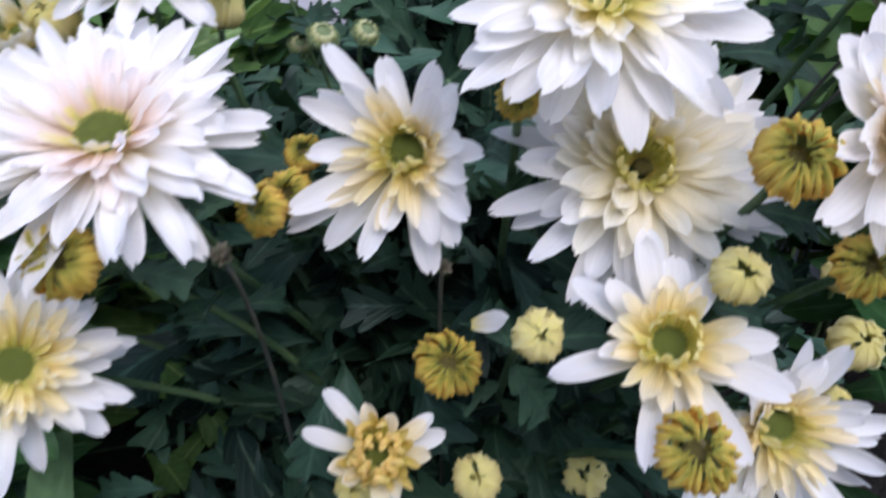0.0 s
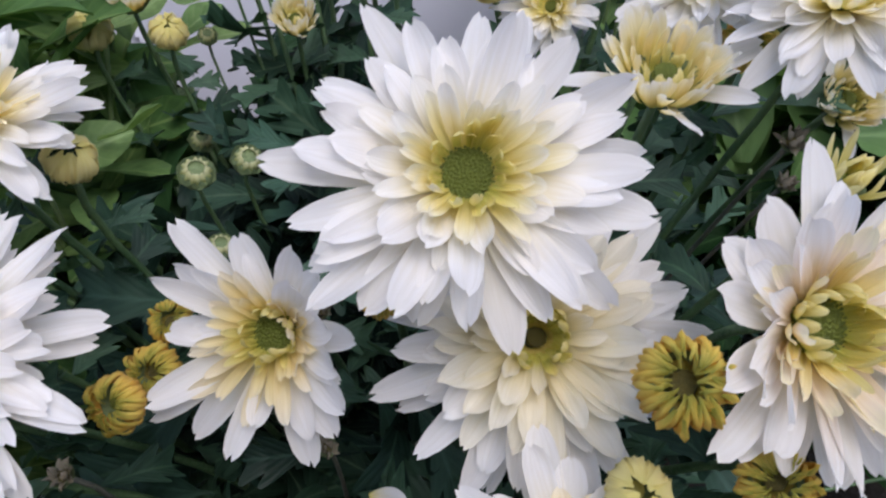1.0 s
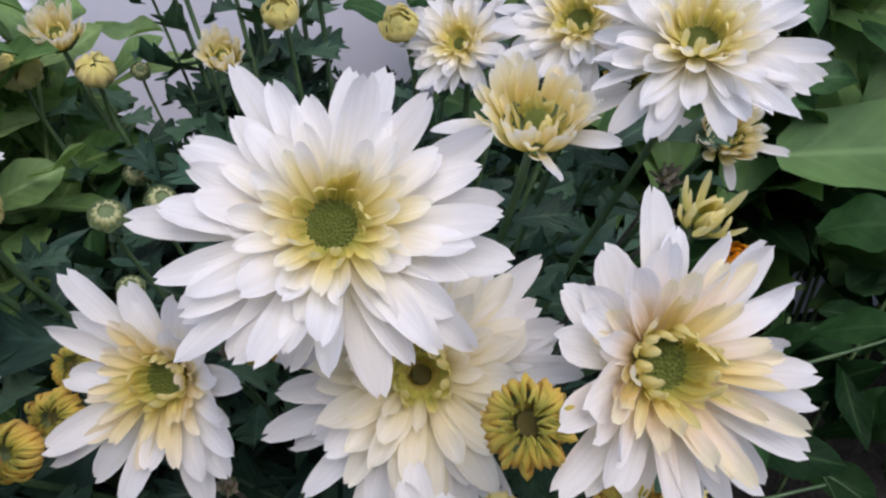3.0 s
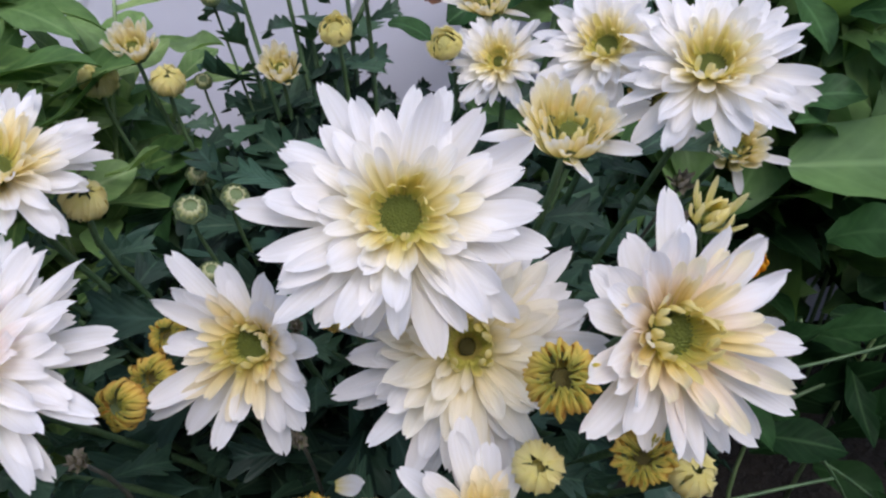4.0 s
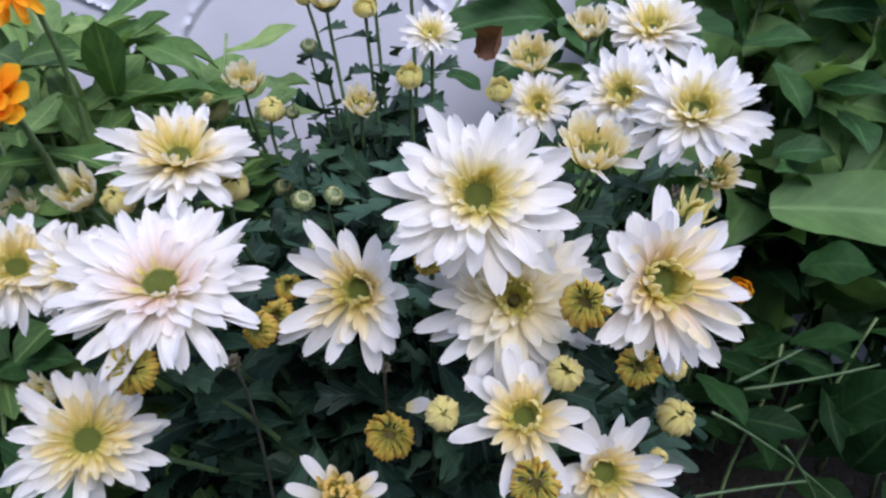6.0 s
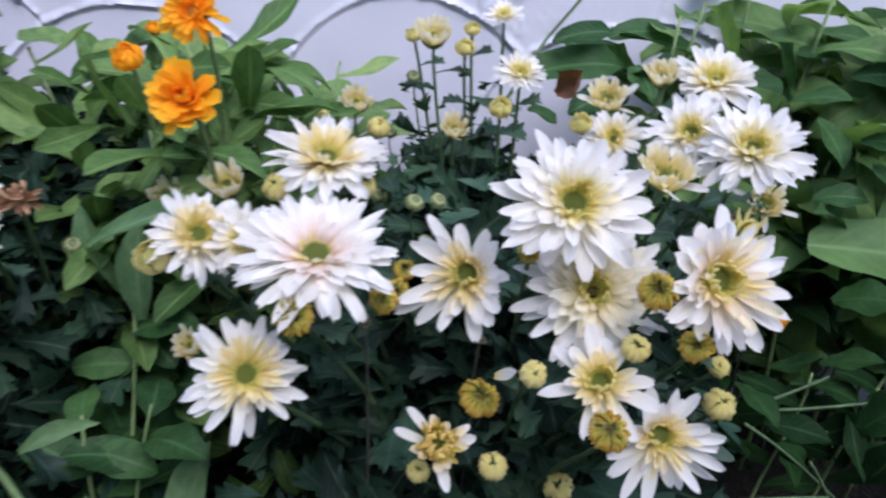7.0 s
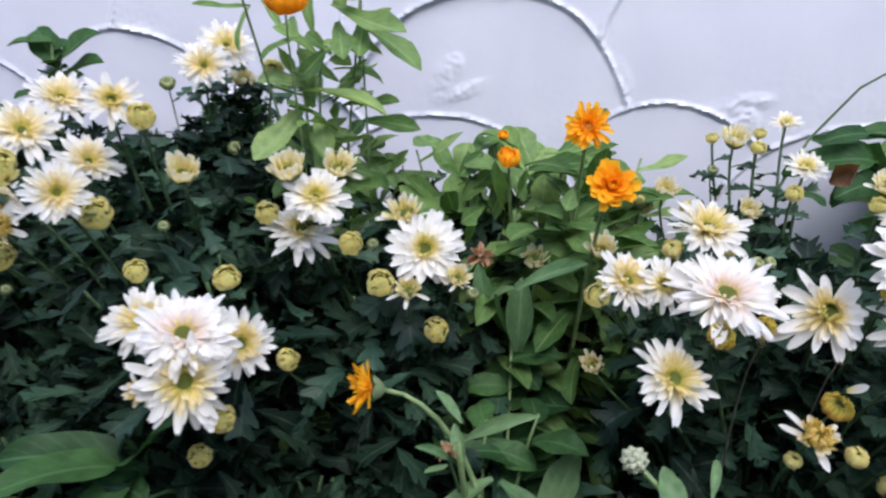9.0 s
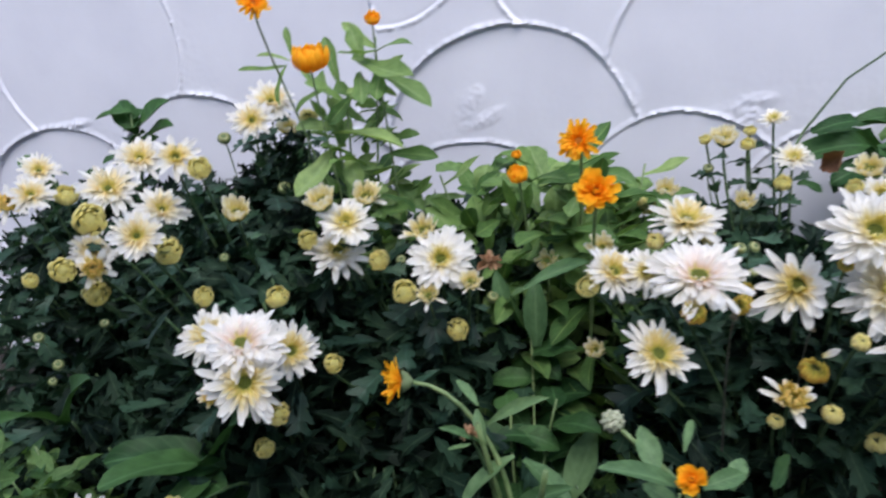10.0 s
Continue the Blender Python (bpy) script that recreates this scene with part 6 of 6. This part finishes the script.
leaf(dock, "dock", (-0.574, 0.16, 0.2), (-0.665, 0.098, 0.288), 0.057)
leaf(dock, "dock", (-0.581, 0.17, 0.199), (-0.549, 0.107, 0.353), 0.074)
leaf(dock, "dock", (-0.583, 0.15, 0.199), (-0.615, 0.062, 0.214), 0.050)
leaf(dock, "dock", (-0.848, 0.2, 0.197), (-0.844, 0.137, 0.295), 0.050)
leaf(dock, "dock", (-0.837, 0.2, 0.207), (-0.787, 0.15, 0.317), 0.049)
leaf(calendula_tall, "cal", (-0.459, 0.4, 0.638), (-0.362, 0.36, 0.6), 0.029)
leaf(calendula_tall, "cal", (-0.453, 0.4, 0.62), (-0.423, 0.34, 0.577), 0.024)
leaf(calendula_tall, "cal", (-0.454, 0.4, 0.614), (-0.401, 0.38, 0.58), 0.017)
leaf(calendula_tall, "cal", (-0.492, 0.38, 0.548), (-0.379, 0.33, 0.569), 0.023)
leaf(calendula_tall, "cal", (-0.486, 0.38, 0.532), (-0.52, 0.33, 0.474), 0.036)
leaf(calendula_tall, "cal", (-0.481, 0.38, 0.552), (-0.527, 0.36, 0.579), 0.026)
leaf(calendula_tall, "cal", (-0.475, 0.38, 0.532), (-0.489, 0.38, 0.584), 0.023)
leaf(calendula_tall, "cal", (-0.472, 0.38, 0.525), (-0.445, 0.34, 0.499), 0.024)
leaf(calendula_tall, "cal", (-0.466, 0.42, 0.482), (-0.403, 0.4, 0.441), 0.031)
leaf(calendula_tall, "cal", (-0.474, 0.42, 0.486), (-0.41, 0.38, 0.491), 0.028)
leaf(calendula_tall, "cal", (-0.48, 0.38, 0.505), (-0.446, 0.36, 0.464), 0.027)
leaf(calendula_tall, "cal", (-0.488, 0.38, 0.603), (-0.536, 0.36, 0.595), 0.015)
leaf(calendula_tall, "cal", (-0.446, 0.4, 0.632), (-0.457, 0.4, 0.675), 0.024)
leaf(calendula_tall, "cal", (-0.561, 0.42, 0.631), (-0.619, 0.4, 0.622), 0.01)
leaf(calendula_tall, "cal", (-0.561, 0.42, 0.631), (-0.574, 0.38, 0.598), 0.01)
leaf(calendula_tall, "cal", (-0.556, 0.42, 0.637), (-0.603, 0.42, 0.657), 0.01)
leaf(calendula_tall, "cal", (-0.549, 0.42, 0.637), (-0.508, 0.38, 0.621), 0.01)
leaf(calendula_tall, "cal", (-0.552, 0.42, 0.644), (-0.556, 0.42, 0.681), 0.01)
leaf(calendula_tall, "cal", (-0.481, 0.4, 0.607), (-0.495, 0.4, 0.668), 0.019)
leaf(calendula_tall, "cal", (-0.424, 0.4, 0.644), (-0.458, 0.36, 0.637), 0.025)
leaf(calendula_tall, "cal", (-0.424, 0.4, 0.644), (-0.385, 0.4, 0.667), 0.024)
leaf(calendula_tall, "cal", (-0.427, 0.4, 0.618), (-0.351, 0.37, 0.595), 0.029)
leaf(calendula_tall, "cal", (-0.424, 0.4, 0.624), (-0.419, 0.36, 0.583), 0.025)
leaf(shrub, "round", (-0.929, 0.55, 0.528), (-0.962, 0.55, 0.592), 0.043)
leaf(shrub, "round", (-0.934, 0.55, 0.528), (-0.864, 0.54, 0.591), 0.045)
leaf(shrub, "round", (-0.932, 0.55, 0.562), (-0.992, 0.53, 0.568), 0.035)
leaf(shrub, "round", (-0.928, 0.55, 0.511), (-0.846, 0.52, 0.559), 0.043)
leaf(shrub, "round", (-0.937, 0.55, 0.493), (-0.967, 0.5, 0.501), 0.045)
leaf(shrub, "round", (-0.933, 0.55, 0.484), (-0.844, 0.52, 0.518), 0.036)
leaf(shrub, "round", (-0.947, 0.55, 0.492), (-0.92, 0.53, 0.548), 0.034)
leaf(shrub, "round", (-1.181, 0.58, 0.47), (-1.216, 0.56, 0.487), 0.041)
leaf(shrub, "round", (-1.177, 0.58, 0.44), (-1.196, 0.56, 0.473), 0.041)
leaf(shrub, "round", (-0.998, 0.55, 0.454), (-1.034, 0.52, 0.473), 0.036)
leaf(weeds, "wide", (0.322, 0.452, 0.366), (0.51, 0.458, 0.37), 0.066, (0, -0.62, 0.8), 0.0)
leaf(weeds, "dock", (0.382, 0.51, 0.279), (0.413, 0.46, 0.335), 0.045)
leaf(weeds, "dock", (0.384, 0.51, 0.29), (0.425, 0.49, 0.26), 0.047)
leaf(weeds, "dock", (0.316, 0.45, 0.399), (0.406, 0.5, 0.387), 0.027)
leaf(weeds, "dock", (0.331, 0.51, 0.28), (0.367, 0.51, 0.293), 0.022)
leaf(weeds, "shaded_broad", (0.338, 0.45, 0.172), (0.35, 0.43, 0.204), 0.023)
leaf(weeds, "shaded_broad", (0.391, 0.45, 0.15), (0.441, 0.43, 0.201), 0.032)
leaf(weeds, "shaded_broad", (0.448, 0.49, 0.157), (0.375, 0.45, 0.209), 0.028)
leaf(weeds, "shaded_broad", (0.416, 0.45, 0.195), (0.415, 0.39, 0.149), 0.023)
leaf(weeds, "shaded_broad", (0.44, 0.42, 0.132), (0.462, 0.42, 0.179), 0.044)
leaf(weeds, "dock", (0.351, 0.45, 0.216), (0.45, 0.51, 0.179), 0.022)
leaf(weeds, "shaded_broad", (0.413, 0.43, 0.077), (0.453, 0.39, 0.104), 0.035)
leaf(weeds, "shaded_broad", (0.349, 0.43, 0.153), (0.398, 0.42, 0.148), 0.021)
leaf(weeds, "dock", (0.452, 0.51, 0.205), (0.478, 0.51, 0.229), 0.035)
leaf(weeds, "dock", (0.147, 0.62, 0.499), (0.231, 0.58, 0.521), 0.04)
leaf(weeds, "dock", (0.093, 0.62, 0.491), (0.172, 0.56, 0.492), 0.034)
leaf(weeds, "dock", (0.156, 0.6, 0.455), (0.11, 0.55, 0.445), 0.028)
leaf(weeds, "dock", (0.303, 0.6, 0.5), (0.348, 0.56, 0.526), 0.035)
leaf(weeds, "dock", (0.269, 0.58, 0.487), (0.284, 0.52, 0.474), 0.044)
leaf(weeds, "dock", (0.311, 0.55, 0.467), (0.345, 0.52, 0.496), 0.028)
leaf(weeds, "dock", (0.326, 0.52, 0.461), (0.354, 0.48, 0.441), 0.033)
leaf(weeds, "dock", (0.358, 0.55, 0.494), (0.396, 0.52, 0.522), 0.034)
leaf(weeds, "dock", (0.36, 0.5, 0.45), (0.383, 0.46, 0.474), 0.032)
leaf(weeds, "dock", (0.38, 0.5, 0.43), (0.381, 0.44, 0.439), 0.033)
leaf(weeds, "dock", (0.328, 0.48, 0.399), (0.36, 0.46, 0.425), 0.027)
leaf(weeds, "dock", (0.334, 0.6, 0.522), (0.387, 0.58, 0.538), 0.036)
leaf(weeds, "dock", (0.2, 0.62, 0.507), (0.142, 0.6, 0.518), 0.035)
# low leaves beside the bush, shade painted into their colour
leaf(weeds, "shaded_broad", (0.238, 0.32, 0.303), (0.259, 0.28, 0.324), 0.022)
leaf(weeds, "shaded_broad", (0.26, 0.3, 0.285), (0.299, 0.28, 0.302), 0.025)
leaf(weeds, "shaded_broad", (0.319, 0.36, 0.303), (0.346, 0.34, 0.337), 0.024)
leaf(weeds, "shaded_broad", (0.345, 0.32, 0.273), (0.354, 0.3, 0.324), 0.034)
leaf(weeds, "shaded_broad", (0.354, 0.3, 0.242), (0.355, 0.28, 0.291), 0.034)
leaf(weeds, "shaded_broad", (0.281, 0.36, 0.295), (0.311, 0.34, 0.318), 0.022)
leaf(weeds, "shaded_broad", (0.344, 0.42, 0.329), (0.378, 0.4, 0.365), 0.042)
leaf(calendula_back, "broad", (-0.158, 0.52, 0.426), (-0.18, 0.5, 0.461), 0.027)
leaf(calendula_back, "broad", (-0.141, 0.52, 0.43), (-0.145, 0.5, 0.467), 0.031)
leaf(calendula_back, "broad", (-0.172, 0.5, 0.453), (-0.182, 0.45, 0.438), 0.03)
leaf(calendula_back, "broad", (-0.107, 0.56, 0.424), (-0.048, 0.52, 0.424), 0.023)
leaf(calendula_back, "cal", (-0.106, 0.42, 0.39), (-0.054, 0.4, 0.409), 0.013)
leaf(calendula_back, "broad", (-0.106, 0.55, 0.436), (-0.15, 0.55, 0.441), 0.033)
leaf(calendula_back, "broad", (-0.179, 0.5, 0.466), (-0.129, 0.46, 0.485), 0.024)
leaf(calendula_back, "broad", (-0.17, 0.56, 0.441), (-0.106, 0.5, 0.436), 0.028)
leaf(calendula_back, "broad", (-0.363, 0.5, 0.48), (-0.386, 0.46, 0.476), 0.03)
leaf(calendula_back, "cal", (-0.244, 0.5, 0.454), (-0.268, 0.52, 0.506), 0.04)
leaf(calendula_back, "cal", (-0.247, 0.48, 0.452), (-0.209, 0.5, 0.494), 0.039)
leaf(calendula_back, "cal", (-0.19, 0.46, 0.47), (-0.145, 0.44, 0.486), 0.034)
leaf(calendula_back, "cal", (-0.357, 0.5, 0.432), (-0.411, 0.47, 0.452), 0.024)
leaf(calendula_back, "cal", (-0.337, 0.5, 0.435), (-0.329, 0.5, 0.482), 0.031)
leaf(calendula_back, "broad", (-0.353, 0.54, 0.43), (-0.385, 0.55, 0.468), 0.033)
leaf(calendula_back, "cal", (-0.306, 0.46, 0.416), (-0.298, 0.44, 0.458), 0.023)
leaf(calendula_back, "cal", (-0.304, 0.46, 0.395), (-0.339, 0.42, 0.423), 0.028)
leaf(calendula_back, "cal", (-0.288, 0.5, 0.427), (-0.305, 0.5, 0.469), 0.02)
leaf(calendula_back, "cal", (-0.191, 0.4, 0.462), (-0.198, 0.36, 0.443), 0.02)
leaf(calendula_back, "cal", (-0.186, 0.42, 0.413), (-0.2, 0.4, 0.463), 0.026)
leaf(calendula_back, "cal", (-0.158, 0.4, 0.411), (-0.113, 0.36, 0.43), 0.019)
leaf(calendula_back, "cal", (-0.209, 0.42, 0.396), (-0.178, 0.42, 0.439), 0.024)
leaf(calendula_back, "cal", (-0.226, 0.46, 0.4), (-0.226, 0.46, 0.459), 0.032)
leaf(calendula_back, "cal", (-0.248, 0.46, 0.424), (-0.267, 0.48, 0.456), 0.026)
leaf(calendula_back, "broad", (-0.438, 0.45, 0.467), (-0.393, 0.42, 0.448), 0.029)
leaf(calendula_back, "broad", (-0.46, 0.48, 0.468), (-0.408, 0.44, 0.47), 0.026)
leaf(calendula_back, "broad", (-0.444, 0.44, 0.436), (-0.409, 0.4, 0.419), 0.028)
leaf(weeds, "dock", (0.134, 0.56, 0.514), (0.085, 0.52, 0.523), 0.024)
leaf(weeds, "dock", (0.149, 0.56, 0.483), (0.055, 0.5, 0.508), 0.042)
leaf(weeds, "dock", (0.158, 0.56, 0.471), (0.17, 0.52, 0.521), 0.044)
leaf(weeds, "dock", (0.158, 0.55, 0.46), (0.11, 0.5, 0.474), 0.036)
leaf(weeds, "dock", (0.158, 0.54, 0.489), (0.174, 0.5, 0.483), 0.036)
leaf(weeds, "dock", (0.09, 0.5, 0.439), (0.069, 0.5, 0.462), 0.021)
